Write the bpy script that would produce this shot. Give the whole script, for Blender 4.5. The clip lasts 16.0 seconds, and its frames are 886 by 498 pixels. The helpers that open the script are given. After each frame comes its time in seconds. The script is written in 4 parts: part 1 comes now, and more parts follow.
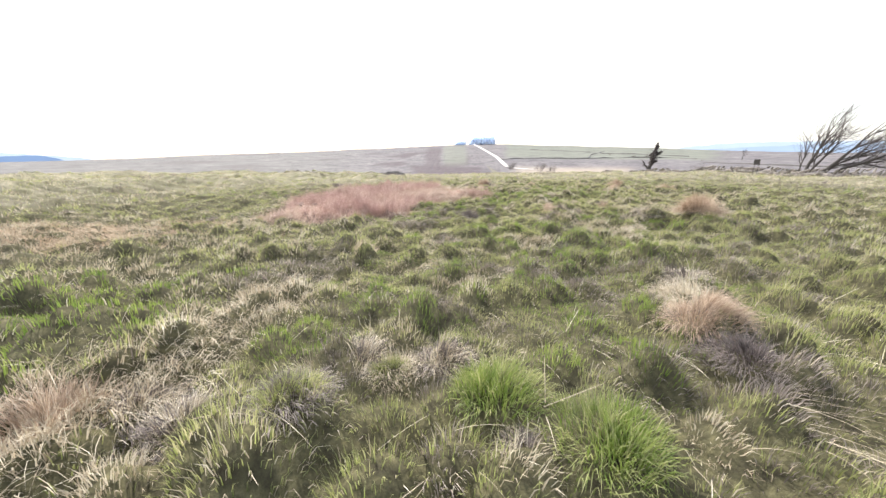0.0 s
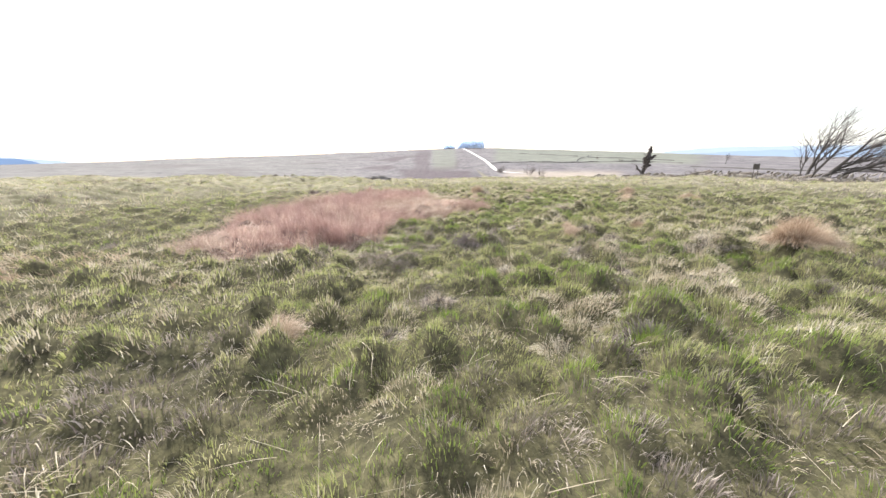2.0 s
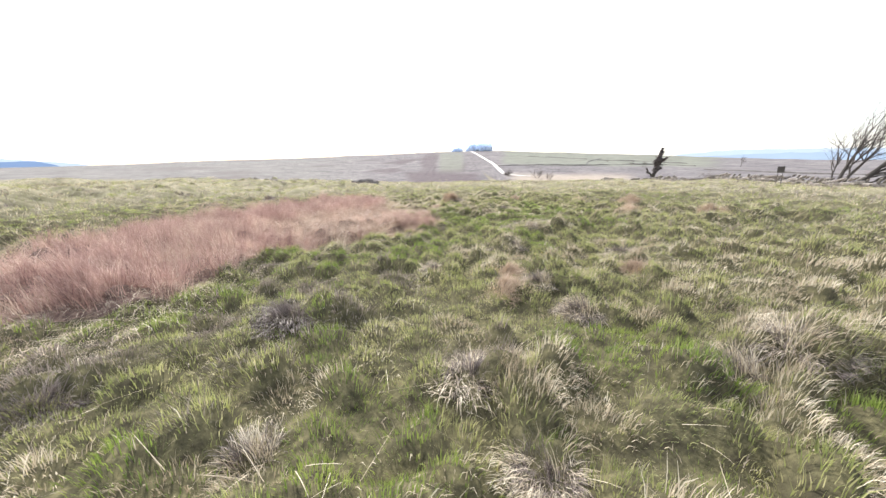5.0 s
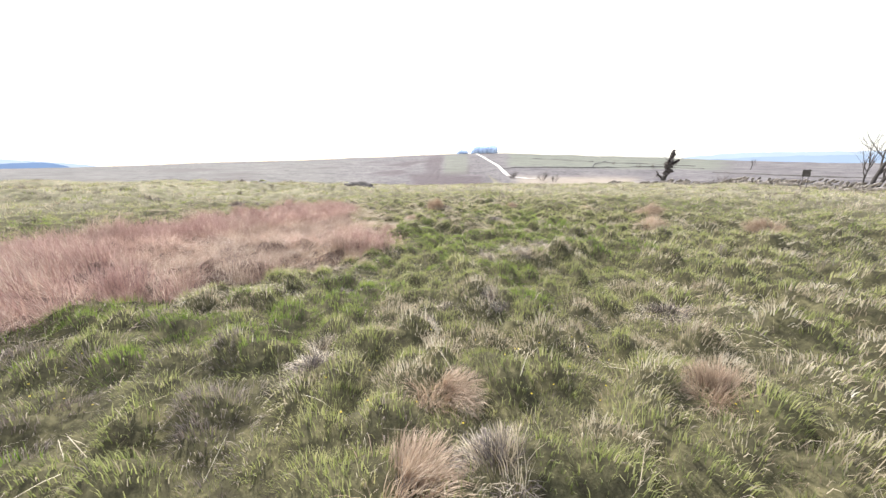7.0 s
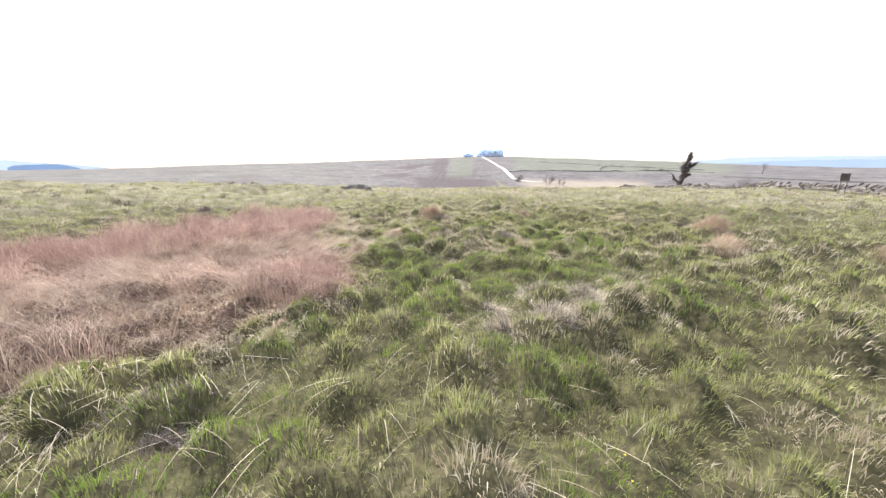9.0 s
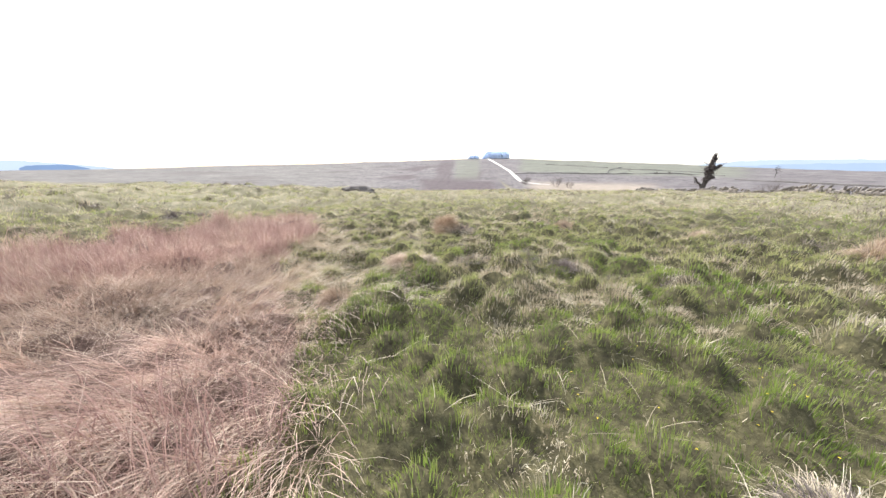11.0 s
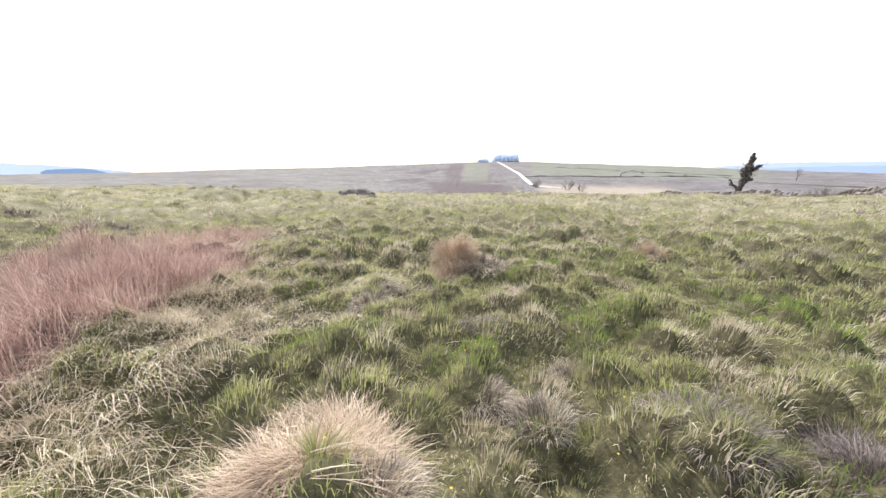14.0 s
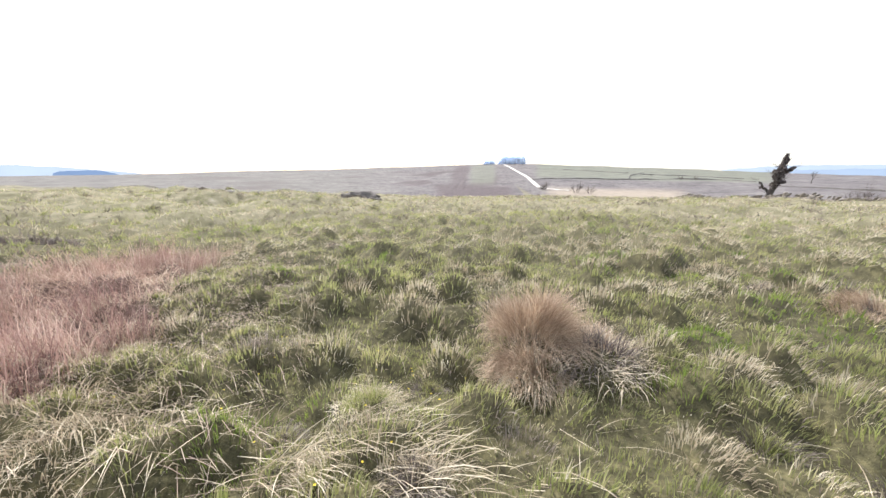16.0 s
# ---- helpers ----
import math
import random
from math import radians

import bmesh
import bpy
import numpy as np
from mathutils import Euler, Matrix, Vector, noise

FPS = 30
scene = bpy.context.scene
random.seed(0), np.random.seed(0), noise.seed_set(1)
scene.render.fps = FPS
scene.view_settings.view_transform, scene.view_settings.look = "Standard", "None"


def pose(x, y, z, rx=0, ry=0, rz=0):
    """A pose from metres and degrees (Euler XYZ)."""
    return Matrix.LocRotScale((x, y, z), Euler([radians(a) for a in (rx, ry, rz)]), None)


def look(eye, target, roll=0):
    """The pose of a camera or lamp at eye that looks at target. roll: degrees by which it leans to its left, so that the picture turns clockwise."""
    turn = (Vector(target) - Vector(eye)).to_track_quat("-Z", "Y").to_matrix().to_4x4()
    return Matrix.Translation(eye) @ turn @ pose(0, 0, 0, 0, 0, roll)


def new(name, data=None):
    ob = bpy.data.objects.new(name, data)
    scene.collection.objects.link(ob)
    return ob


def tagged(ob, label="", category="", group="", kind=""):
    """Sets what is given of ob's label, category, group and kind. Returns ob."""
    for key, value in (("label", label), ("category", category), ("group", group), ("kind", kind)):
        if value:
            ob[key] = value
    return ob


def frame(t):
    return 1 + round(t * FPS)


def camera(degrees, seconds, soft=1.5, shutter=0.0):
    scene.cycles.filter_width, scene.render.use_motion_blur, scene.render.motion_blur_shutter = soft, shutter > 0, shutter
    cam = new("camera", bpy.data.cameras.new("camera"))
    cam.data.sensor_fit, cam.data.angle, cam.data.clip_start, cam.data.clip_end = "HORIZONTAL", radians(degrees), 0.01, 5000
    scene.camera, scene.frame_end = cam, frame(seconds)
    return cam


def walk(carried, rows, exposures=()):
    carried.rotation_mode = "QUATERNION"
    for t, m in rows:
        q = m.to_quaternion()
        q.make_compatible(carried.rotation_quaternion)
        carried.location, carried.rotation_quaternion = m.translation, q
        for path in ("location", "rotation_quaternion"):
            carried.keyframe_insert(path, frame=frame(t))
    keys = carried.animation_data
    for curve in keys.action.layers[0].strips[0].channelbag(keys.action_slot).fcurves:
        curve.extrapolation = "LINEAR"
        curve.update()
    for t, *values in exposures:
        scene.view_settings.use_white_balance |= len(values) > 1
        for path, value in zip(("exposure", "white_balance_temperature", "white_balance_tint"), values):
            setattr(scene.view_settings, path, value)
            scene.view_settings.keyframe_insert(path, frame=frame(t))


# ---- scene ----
EXPO = 0.50
cam = camera(103.0, 16.0, soft=1.5)
PATH = [
    (0, (-0.9, 1.959, 1.565), (-0.957, 3.889, 1.044), -0.9),
    (0.5, (-0.953, 2.74, 1.55), (-0.972, 4.672, 1.036), -0.8),
    (1, (-0.945, 3.49, 1.546), (-0.928, 5.424, 1.037), -0.9),
    (1.5, (-0.923, 4.129, 1.547), (-0.915, 6.064, 1.042), -0.9),
    (2, (-0.892, 4.857, 1.57), (-0.89, 6.793, 1.067), -0.8),
    (2.5, (-0.759, 5.495, 1.609), (-0.765, 7.432, 1.11), -0.9),
    (3, (-0.379, 6.171, 1.549), (-0.392, 8.108, 1.051), -0.7),
    (3.5, (0.041, 6.741, 1.512), (0.02, 8.678, 1.016), -0.6),
    (4, (0.309, 7.299, 1.468), (0.279, 9.237, 0.975), -0.6),
    (4.5, (0.82, 7.923, 1.439), (0.783, 9.861, 0.949), -0.6),
    (5, (1.305, 8.51, 1.421), (1.259, 10.449, 0.934), -0.8),
    (7.5, (2.311, 11.986, 1.35), (2.231, 13.928, 0.878), -0.5),
    (8, (2.405, 12.674, 1.32), (2.318, 14.617, 0.852), -0.4),
    (10.5, (2.041, 16.442, 1.113), (1.917, 18.387, 0.664), -0.4),
    (11, (1.837, 17.211, 1.084), (1.708, 19.156, 0.636), -0.2),
    (11.5, (1.748, 18.006, 0.999), (1.612, 19.951, 0.554), -0.1),
    (12, (1.735, 18.774, 0.974), (1.59, 20.719, 0.532), -0.1),
    (12.5, (1.801, 19.481, 0.97), (1.653, 21.425, 0.527), 0.1),
    (13, (1.743, 20.167, 0.913), (1.581, 22.112, 0.476), -0.2),
    (13.5, (1.665, 20.805, 0.911), (1.496, 22.75, 0.477), -0.2),
    (14, (1.584, 21.449, 0.845), (1.405, 23.394, 0.415), -0.3),
    (14.5, (1.501, 22.183, 0.806), (1.314, 24.128, 0.381), -0.4),
    (15, (1.378, 22.912, 0.785), (1.182, 24.857, 0.361), -0.5),
    (15.5, (1.103, 23.59, 0.759), (0.902, 25.534, 0.336), -0.3),
    (16, (0.837, 24.246, 0.738), (0.628, 26.191, 0.32), -0.2),
]
walk(cam, [(t, look(eye, target, roll)) for t, eye, target, roll in PATH], exposures=[(0.0, EXPO + 0.16), (5.0, EXPO + 0.12), (11.0, EXPO + 0.05), (16.0, EXPO - 0.02)])

# ---- daylight: hazy spring sun ahead and a little to the left ----
SUN_AZ, SUN_EL = radians(-30), radians(43)          # azimuth from +y, clockwise
world = bpy.data.worlds.new("sky")
scene.world = world
world.use_nodes = True
wn = world.node_tree
sky = wn.nodes.new("ShaderNodeTexSky")
sky.sky_type, sky.sun_disc = "NISHITA", False
sky.sun_elevation, sky.sun_rotation = SUN_EL, SUN_AZ
sky.air_density, sky.dust_density, sky.ozone_density = 1.0, 1.5, 1.0
wn.links.new(sky.outputs[0], wn.nodes["Background"].inputs[0])
wn.nodes["Background"].inputs[1].default_value = 0.1
veil = wn.nodes.new("ShaderNodeBackground")           # thin bright cloud over the whole sky
veil.inputs[0].default_value, veil.inputs[1].default_value = (1.0, 1.0, 1.0, 1), 0.6
both = wn.nodes.new("ShaderNodeAddShader")
wn.links.new(wn.nodes["Background"].outputs[0], both.inputs[0])
wn.links.new(veil.outputs[0], both.inputs[1])
wn.links.new(both.outputs[0], wn.nodes["World Output"].inputs[0])
sun_data = bpy.data.lights.new("sun", "SUN")
sun_data.energy, sun_data.angle, sun_data.color = 5.0, radians(0.6), (1.0, 0.95, 0.87)
sun = new("sun", sun_data)
sun_dir = Vector((math.sin(SUN_AZ) * math.cos(SUN_EL), math.cos(SUN_AZ) * math.cos(SUN_EL), math.sin(SUN_EL)))
sun.matrix_world = Matrix.Translation((0, 0, 60)) @ sun_dir.to_track_quat("Z", "Y").to_matrix().to_4x4()

rng = np.random.default_rng(7)
TABLE = rng.random((256, 256))


# ---- noise and the lie of the land ----
def vnoise(x, y, size, seed=0):
    """Smooth value noise, 0 to 1, with cells of that size in metres."""
    u, v = np.asarray(x, float) / size + 37.3 * seed, np.asarray(y, float) / size + 91.7 * seed
    iu, iv = np.floor(u).astype(int), np.floor(v).astype(int)
    fu, fv = u - iu, v - iv
    fu, fv = fu * fu * (3 - 2 * fu), fv * fv * (3 - 2 * fv)
    at = lambda a, b: TABLE[a & 255, b & 255]
    top = at(iu, iv) * (1 - fu) + at(iu + 1, iv) * fu
    low = at(iu, iv + 1) * (1 - fu) + at(iu + 1, iv + 1) * fu
    return top * (1 - fv) + low * fv


def smooth(a, b, v):
    s = np.clip((np.asarray(v, float) - a) / (b - a), 0, 1)
    return s * s * (3 - 2 * s)


RIDGE_AZ = [-75, -57, -46, -37, -22, -14, -5, 0, 8, 12, 16, 21, 28, 33, 38, 45, 60]
RIDGE_EL = [-.2, -.15, .0, .32, .68, .98, 1.22, 1.35, 1.38, 1.2, 1.0, .75, .45, .15, -.15, -.45, -.6]
EYE = (1.0, 12.0)


def land(x, y):
    """Height of the moor without its hummocks."""
    x, y = np.asarray(x, float), np.asarray(y, float)
    near = (0.17 - 0.0334 * np.clip(y, -40, 400) + 0.0102 * np.clip(x, -10, 10) - 0.012 * np.clip(x - 10, 0, 90)
            + 0.022 * np.clip(-10 - x, 0, 45))
    near = near - 0.03 * np.clip(y - 64, 0, 300) - 0.02 * np.clip(x - 44, 0, 60)
    r = np.hypot(x - EYE[0], y - EYE[1])
    az = np.degrees(np.arctan2(x - EYE[0], y - EYE[1]))
    el = np.interp(az, RIDGE_AZ, RIDGE_EL)
    valley = np.interp(az, [-70, -40, -10, 20, 60], [-5.5, -7, -13.5, -13.5, -11])
    reach = np.interp(az, [-60, -10, 15, 60], [560, 690, 690, 600])
    top = 1.3 + reach * np.tan(np.radians(el))
    s = np.clip((r - 240) / (reach - 240), 0, 1)
    far = valley + (top - valley) * (0.75 * s + 0.25 * s * s)
    far = far - 0.03 * np.clip(r - reach, 0, 1200) + 1.2 * (vnoise(x, y, 90, 3) - 0.5) * smooth(200, 320, r) * (1 - smooth(reach - 120, reach, r))
    w = smooth(75, 230, r) * smooth(-90, -60, -np.abs(az))
    back = np.abs(az) > 85
    far = np.where(back, -3 - 0.004 * r, far)
    w = np.where(back, smooth(75, 230, r), w)
    return near * (1 - w) + far * w


def bump_at(x, y, cx, cy, rad, h):
    return h * np.exp(-((x - cx) ** 2 + (y - cy) ** 2) / rad ** 2)


def cells(x, y, size, seed):
    """The nearest centre of a scatter of mounds: offset from it, distance over size, and a number of its own."""
    x, y = np.asarray(x, float) + 0.22 * size * (vnoise(x, y, size * .45, seed + 60) - .5) * 2, np.asarray(y, float) + 0.22 * size * (vnoise(x, y, size * .45, seed + 61) - .5) * 2
    iu, iv = np.floor(x / size).astype(int), np.floor(y / size).astype(int)
    best, ox, oy, own = np.full(x.shape, 9.0), np.zeros(x.shape), np.zeros(x.shape), np.zeros(x.shape)
    for a in (-1, 0, 1):
        for b in (-1, 0, 1):
            u, v = (iu + a + 17 * seed) & 255, (iv + b + 41 * seed) & 255
            px, py = (iu + a + 0.1 + 0.8 * TABLE[u, v]) * size, (iv + b + 0.1 + 0.8 * TABLE[v, u]) * size
            d = np.hypot(x - px, y - py) / size
            m = d < best
            best, ox, oy, own = np.where(m, d, best), np.where(m, x - px, ox), np.where(m, y - py, oy), np.where(m, TABLE[(u + 101) & 255, (v + 57) & 255], own)
    return ox, oy, best, own


MOUND = 0.39           # spacing of the small mounds, in metres
# mounds under the larger tussocks: x, y, radius, height
ROOTS = [(1.3, 27.0, .3, .14), (1.22, 26.66, .22, .06), (1.72, 26.8, .3, .1), (.95, 22.62, .35, .06), (1.25, 22.5, .2, .06), (.3, 21.1, .25, .08), (4.9, 28.2, .3, .12), (2.76, 23.0, .22, .14), (3.45, 22.95, .24, .14),
         (4.84, 22.0, .3, .12), (1.95, 12.6, .3, .13), (2.4, 12.72, .26, .1), (2.63, 11.9, .26, .15), (-.45, 11.9, .3, .16), (1.46, 10.8, .3, .14), (1.9, 10.8, .3, .1), (1.2, 4.6, .3, .18),
         (-1.6, 4.35, .28, .14), (-.95, 4.25, .28, .12), (-.62, 3.8, .34, .14), (-.13, 3.45, .3, .14), (2.8, 17.25, .3, .12), (3.3, 17.45, .28, .12), (3.9, 17.85, .3, .12), (5.0, 10.3, .4, .25), (4.0, 11.0, .35, .15)]


def hummocks(x, y):
    r = np.hypot(x - 1, y - 13)
    _, _, d, own = cells(x, y, MOUND, 1)
    _, _, d2, own2 = cells(x, y, 1.0, 2)
    fine = 0.16 * (vnoise(x, y, 1.4, 1) - 0.5) + 0.05 * (vnoise(x, y, 0.25, 4) - 0.5) - 0.08
    fine = fine + (0.03 + 0.20 * own ** 1.4) * (1 - smooth(0.2, 0.62, d)) + 0.2 * own2 ** 2 * (1 - smooth(0.15, 0.62, d2))
    broad = 0.5 * (vnoise(x, y, 5.5, 5) - 0.5)
    for cx, cy, rad, up in ROOTS:
        fine = fine + bump_at(x, y, cx, cy, rad, up)
    h = fine * (1 - smooth(32, 95, r)) + broad * smooth(14, 35, r) * (1 - smooth(70, 140, r))
    h = h + (0.5 + 0.8 * smooth(5, 13, -x)) * (vnoise(x, y, 2.4, 6) - 0.5) * smooth(18, 32, r) + 0.75 * (vnoise(x, y, 5.5, 7) - 0.5) * smooth(22, 34, r) * (1 - smooth(90, 120, r)) * smooth(3, 13, -x) * (1 - smooth(90, 160, r))
    h = h + bump_at(x, y, -20.5, 53, 3.0, 0.75) + bump_at(x, y, -24, 50, 3.5, 0.4) + bump_at(x, y, -14, 47, 3.5, 0.3)
    return h


def height(x, y):
    return land(x, y) + hummocks(x, y)


# ---- materials ----
def material(name):
    m = bpy.data.materials.new(name)
    m.use_nodes = True
    nt = m.node_tree
    return m, nt, nt.nodes["Principled BSDF"]


def node(nt, kind, **values):
    n = nt.nodes.new(kind)
    for key, value in values.items():
        n.inputs[key.replace("_", " ")].default_value = value
    return n


def ramp(nt, source, stops):
    n = nt.nodes.new("ShaderNodeValToRGB")
    while len(n.color_ramp.elements) < len(stops):
        n.color_ramp.elements.new(0.5)
    for e, (p, c) in zip(n.color_ramp.elements, stops):
        e.position, e.color = p, (*c, 1)
    nt.links.new(source, n.inputs[0])
    return n.outputs[0]


def mix(nt, a, b, fac, mode="MIX"):
    n = nt.nodes.new("ShaderNodeMix")
    n.data_type, n.blend_type = "RGBA", mode
    for socket, value in ((n.inputs[0], fac), (n.inputs[6], a), (n.inputs[7], b)):
        if isinstance(value, (int, float)):
            socket.default_value = value
        elif isinstance(value, tuple):
            socket.default_value = (*value, 1)
        else:
            nt.links.new(value, socket)
    return n.outputs[2]


def noise_tex(nt, scale, detail=4.0, rough=0.6, stretch=None):
    geo = nt.nodes.new("ShaderNodeNewGeometry")
    n = node(nt, "ShaderNodeTexNoise", Scale=scale, Detail=detail, Roughness=rough)
    if stretch:
        mp = nt.nodes.new("ShaderNodeMapping")
        mp.inputs["Scale"].default_value = stretch
        nt.links.new(geo.outputs["Position"], mp.inputs[0])
        nt.links.new(mp.outputs[0], n.inputs["Vector"])
    else:
        nt.links.new(geo.outputs["Position"], n.inputs["Vector"])
    return n.outputs["Fac"]


def attribute(nt, name):
    n = nt.nodes.new("ShaderNodeAttribute")
    n.attribute_name = name
    return n.outputs["Fac"]


def blade_material(name, stops, translucent=0.3, rough=0.55, patch_scale=2.4, dry=(.6, .52, .33), drying=0.0):
    """Grass: a colour of its own for each blade, drifting from patch to patch, dried at its tip, that lets light through."""
    m, nt, b = material(name)
    geo = nt.nodes.new("ShaderNodeNewGeometry")
    mixed = nt.nodes.new("ShaderNodeMath")
    mixed.operation = "MULTIPLY_ADD"
    mixed.inputs[1].default_value = 0.6
    nt.links.new(geo.outputs["Random Per Island"], mixed.inputs[0])
    patch = nt.nodes.new("ShaderNodeMath")
    patch.operation = "MULTIPLY_ADD"
    patch.inputs[1].default_value, patch.inputs[2].default_value = 1.9, -0.74
    nt.links.new(noise_tex(nt, patch_scale, 4.0, 0.65), patch.inputs[0])
    nt.links.new(patch.outputs[0], mixed.inputs[2])
    colour = ramp(nt, mixed.outputs[0], stops)
    if drying:
        tip = nt.nodes.new("ShaderNodeMath")
        tip.operation = "MULTIPLY"
        tip.inputs[1].default_value = drying
        nt.links.new(attribute(nt, "tip"), tip.inputs[0])
        colour = mix(nt, colour, dry, tip.outputs[0])
    nt.links.new(colour, b.inputs["Base Color"])
    b.inputs["Roughness"].default_value = rough
    b.inputs["Specular IOR Level"].default_value = 0.35
    tr = nt.nodes.new("ShaderNodeBsdfTranslucent")
    nt.links.new(colour, tr.inputs[0])
    both = nt.nodes.new("ShaderNodeMixShader")
    both.inputs[0].default_value = translucent
    nt.links.new(b.outputs[0], both.inputs[1])
    nt.links.new(tr.outputs[0], both.inputs[2])
    nt.links.new(both.outputs[0], nt.nodes["Material Output"].inputs[0])
    return m


GREEN = blade_material("green_blade", [(0.0, (.07, .092, .028)), (.35, (.215, .262, .07)), (.7, (.385, .41, .145)), (1.0, (.59, .54, .31))], 0.42, dry=(.64, .56, .40), drying=0.33)
LUSH = blade_material("lush_blade", [(0.0, (.065, .13, .021)), (.5, (.19, .28, .05)), (1.0, (.36, .425, .105))], 0.38, dry=(.5, .48, .22), drying=0.25)
STRAW = blade_material("straw_blade", [(0.0, (.28, .225, .16)), (.5, (.54, .46, .345)), (1.0, (.84, .77, .635))], 0.28)
DEAD = blade_material("dead_blade", [(0.0, (.065, .049, .048)), (.5, (.235, .19, .172)), (1.0, (.50, .43, .375))], 0.2, dry=(.6, .54, .47), drying=0.3)
RUST = blade_material("rust_blade", [(0.0, (.15, .085, .08)), (.4, (.34, .218, .198)), (.75, (.55, .39, .345)), (1.0, (.80, .665, .57))], 0.32, 0.6, 1.6)
# laid stems: RUST copied paler, with sunlit brightness put into the colour
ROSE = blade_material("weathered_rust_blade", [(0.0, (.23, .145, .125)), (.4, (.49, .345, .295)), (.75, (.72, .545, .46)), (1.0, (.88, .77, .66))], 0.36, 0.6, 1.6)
TAN = blade_material("tan_blade", [(0.0, (.22, .148, .105)), (.5, (.50, .378, .28)), (1.0, (.79, .665, .52))], 0.33)
# withered leaves; the shade on tussock faces is put into this colour
WITHERED_SHADE = blade_material("withered_leaf", [(0.0, (.045, .034, .035)), (.5, (.125, .097, .095)), (1.0, (.33, .275, .25))], 0.18, dry=(.55, .49, .43), drying=0.2)
BUFF = blade_material("buff_stem", [(0.0, (.21, .145, .12)), (.5, (.47, .36, .295)), (1.0, (.76, .65, .545))], 0.3)


def ground_material():
    m, nt, b = material("moor_ground")
    # thatch and peat underfoot
    soil = ramp(nt, noise_tex(nt, 9.0, 6.0, 0.7), [(.3, (.035, .03, .022)), (.5, (.075, .07, .04)), (.68, (.16, .145, .08))])
    turf = ramp(nt, noise_tex(nt, 1.3, 8.0, 0.72), [(.28, (.085, .08, .05)), (.44, (.18, .168, .105)), (.58, (.275, .25, .175)), (.75, (.45, .405, .32))])
    near = mix(nt, soil, turf, attribute(nt, "turf"))
    litter = ramp(nt, noise_tex(nt, 14.0, 6.0, 0.75), [(.3, (.06, .042, .036)), (.5, (.16, .112, .095)), (.7, (.33, .25, .21))])
    near = mix(nt, near, litter, attribute(nt, "litter"))
    # far moor: grass and heather, with distance haze put into their pale tones
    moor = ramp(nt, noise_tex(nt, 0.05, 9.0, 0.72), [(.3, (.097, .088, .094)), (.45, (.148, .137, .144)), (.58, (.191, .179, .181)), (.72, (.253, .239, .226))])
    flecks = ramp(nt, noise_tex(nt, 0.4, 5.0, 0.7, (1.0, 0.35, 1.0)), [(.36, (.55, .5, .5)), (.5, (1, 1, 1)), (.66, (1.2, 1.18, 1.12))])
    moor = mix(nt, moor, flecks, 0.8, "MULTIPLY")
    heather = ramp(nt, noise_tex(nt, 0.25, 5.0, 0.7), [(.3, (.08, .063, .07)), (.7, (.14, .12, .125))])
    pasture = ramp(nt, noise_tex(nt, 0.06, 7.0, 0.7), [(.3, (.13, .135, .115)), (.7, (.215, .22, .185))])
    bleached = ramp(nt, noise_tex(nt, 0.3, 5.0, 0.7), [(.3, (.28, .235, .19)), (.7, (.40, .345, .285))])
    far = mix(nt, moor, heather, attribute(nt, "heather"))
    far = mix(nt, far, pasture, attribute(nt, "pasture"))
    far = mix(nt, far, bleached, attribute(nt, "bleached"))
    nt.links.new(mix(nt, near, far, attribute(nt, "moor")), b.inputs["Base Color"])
    b.inputs["Roughness"].default_value = 0.95
    b.inputs["Specular IOR Level"].default_value = 0.1
    bp = node(nt, "ShaderNodeBump", Strength=0.6, Distance=0.08)
    nt.links.new(noise_tex(nt, 6.0, 6.0, 0.7), bp.inputs["Height"])
    nt.links.new(bp.outputs[0], b.inputs["Normal"])
    return m


def rough_material(name, stops, scale, rough=0.9, bump=0.5, dist=0.02, island=0.0):
    m, nt, b = material(name)
    colour = ramp(nt, noise_tex(nt, scale, 7.0, 0.7), stops)
    if island:
        info = nt.nodes.new("ShaderNodeObjectInfo")
        shade = ramp(nt, info.outputs["Random"], [(0, (1 - island,) * 3), (1, (1 + island,) * 3)])
        colour = mix(nt, colour, shade, 1.0, "MULTIPLY")
    nt.links.new(colour, b.inputs["Base Color"])
    b.inputs["Roughness"].default_value = rough
    bp = node(nt, "ShaderNodeBump", Strength=bump, Distance=dist)
    nt.links.new(noise_tex(nt, scale * 2.5, 6.0, 0.7), bp.inputs["Height"])
    nt.links.new(bp.outputs[0], b.inputs["Normal"])
    return m


BARK = rough_material("grey_brown_bark", [(.3, (.035, .029, .027)), (.5, (.065, .055, .05)), (.7, (.12, .105, .095))], 9.0)
TWIG = rough_material("twig_bark", [(.3, (.10, .082, .075)), (.7, (.18, .15, .14))], 6.0)
STONE = rough_material("gritstone", [(.3, (.15, .13, .118)), (.5, (.26, .23, .208)), (.7, (.43, .395, .36))], 5.0, 0.92, 0.7, 0.03, 0.35)
PEAT = rough_material("dark_boulder", [(.3, (.07, .06, .055)), (.55, (.13, .115, .11)), (.75, (.22, .2, .19))], 4.0, 0.92, 0.8, 0.05)
TRACK = rough_material("pale_gravel_track", [(.3, (.5, .47, .44)), (.7, (.66, .63, .6))], 0.6, 0.85, 0.3)
BOARD = rough_material("weathered_dark_board", [(.3, (.05, .042, .04)), (.7, (.09, .078, .07))], 6.0, 0.8)
IVY = blade_material("ivy_leaf", [(0, (.085, .07, .07)), (.5, (.155, .132, .128)), (1, (.25, .218, .212))], 0.3, 0.45, 3.0)
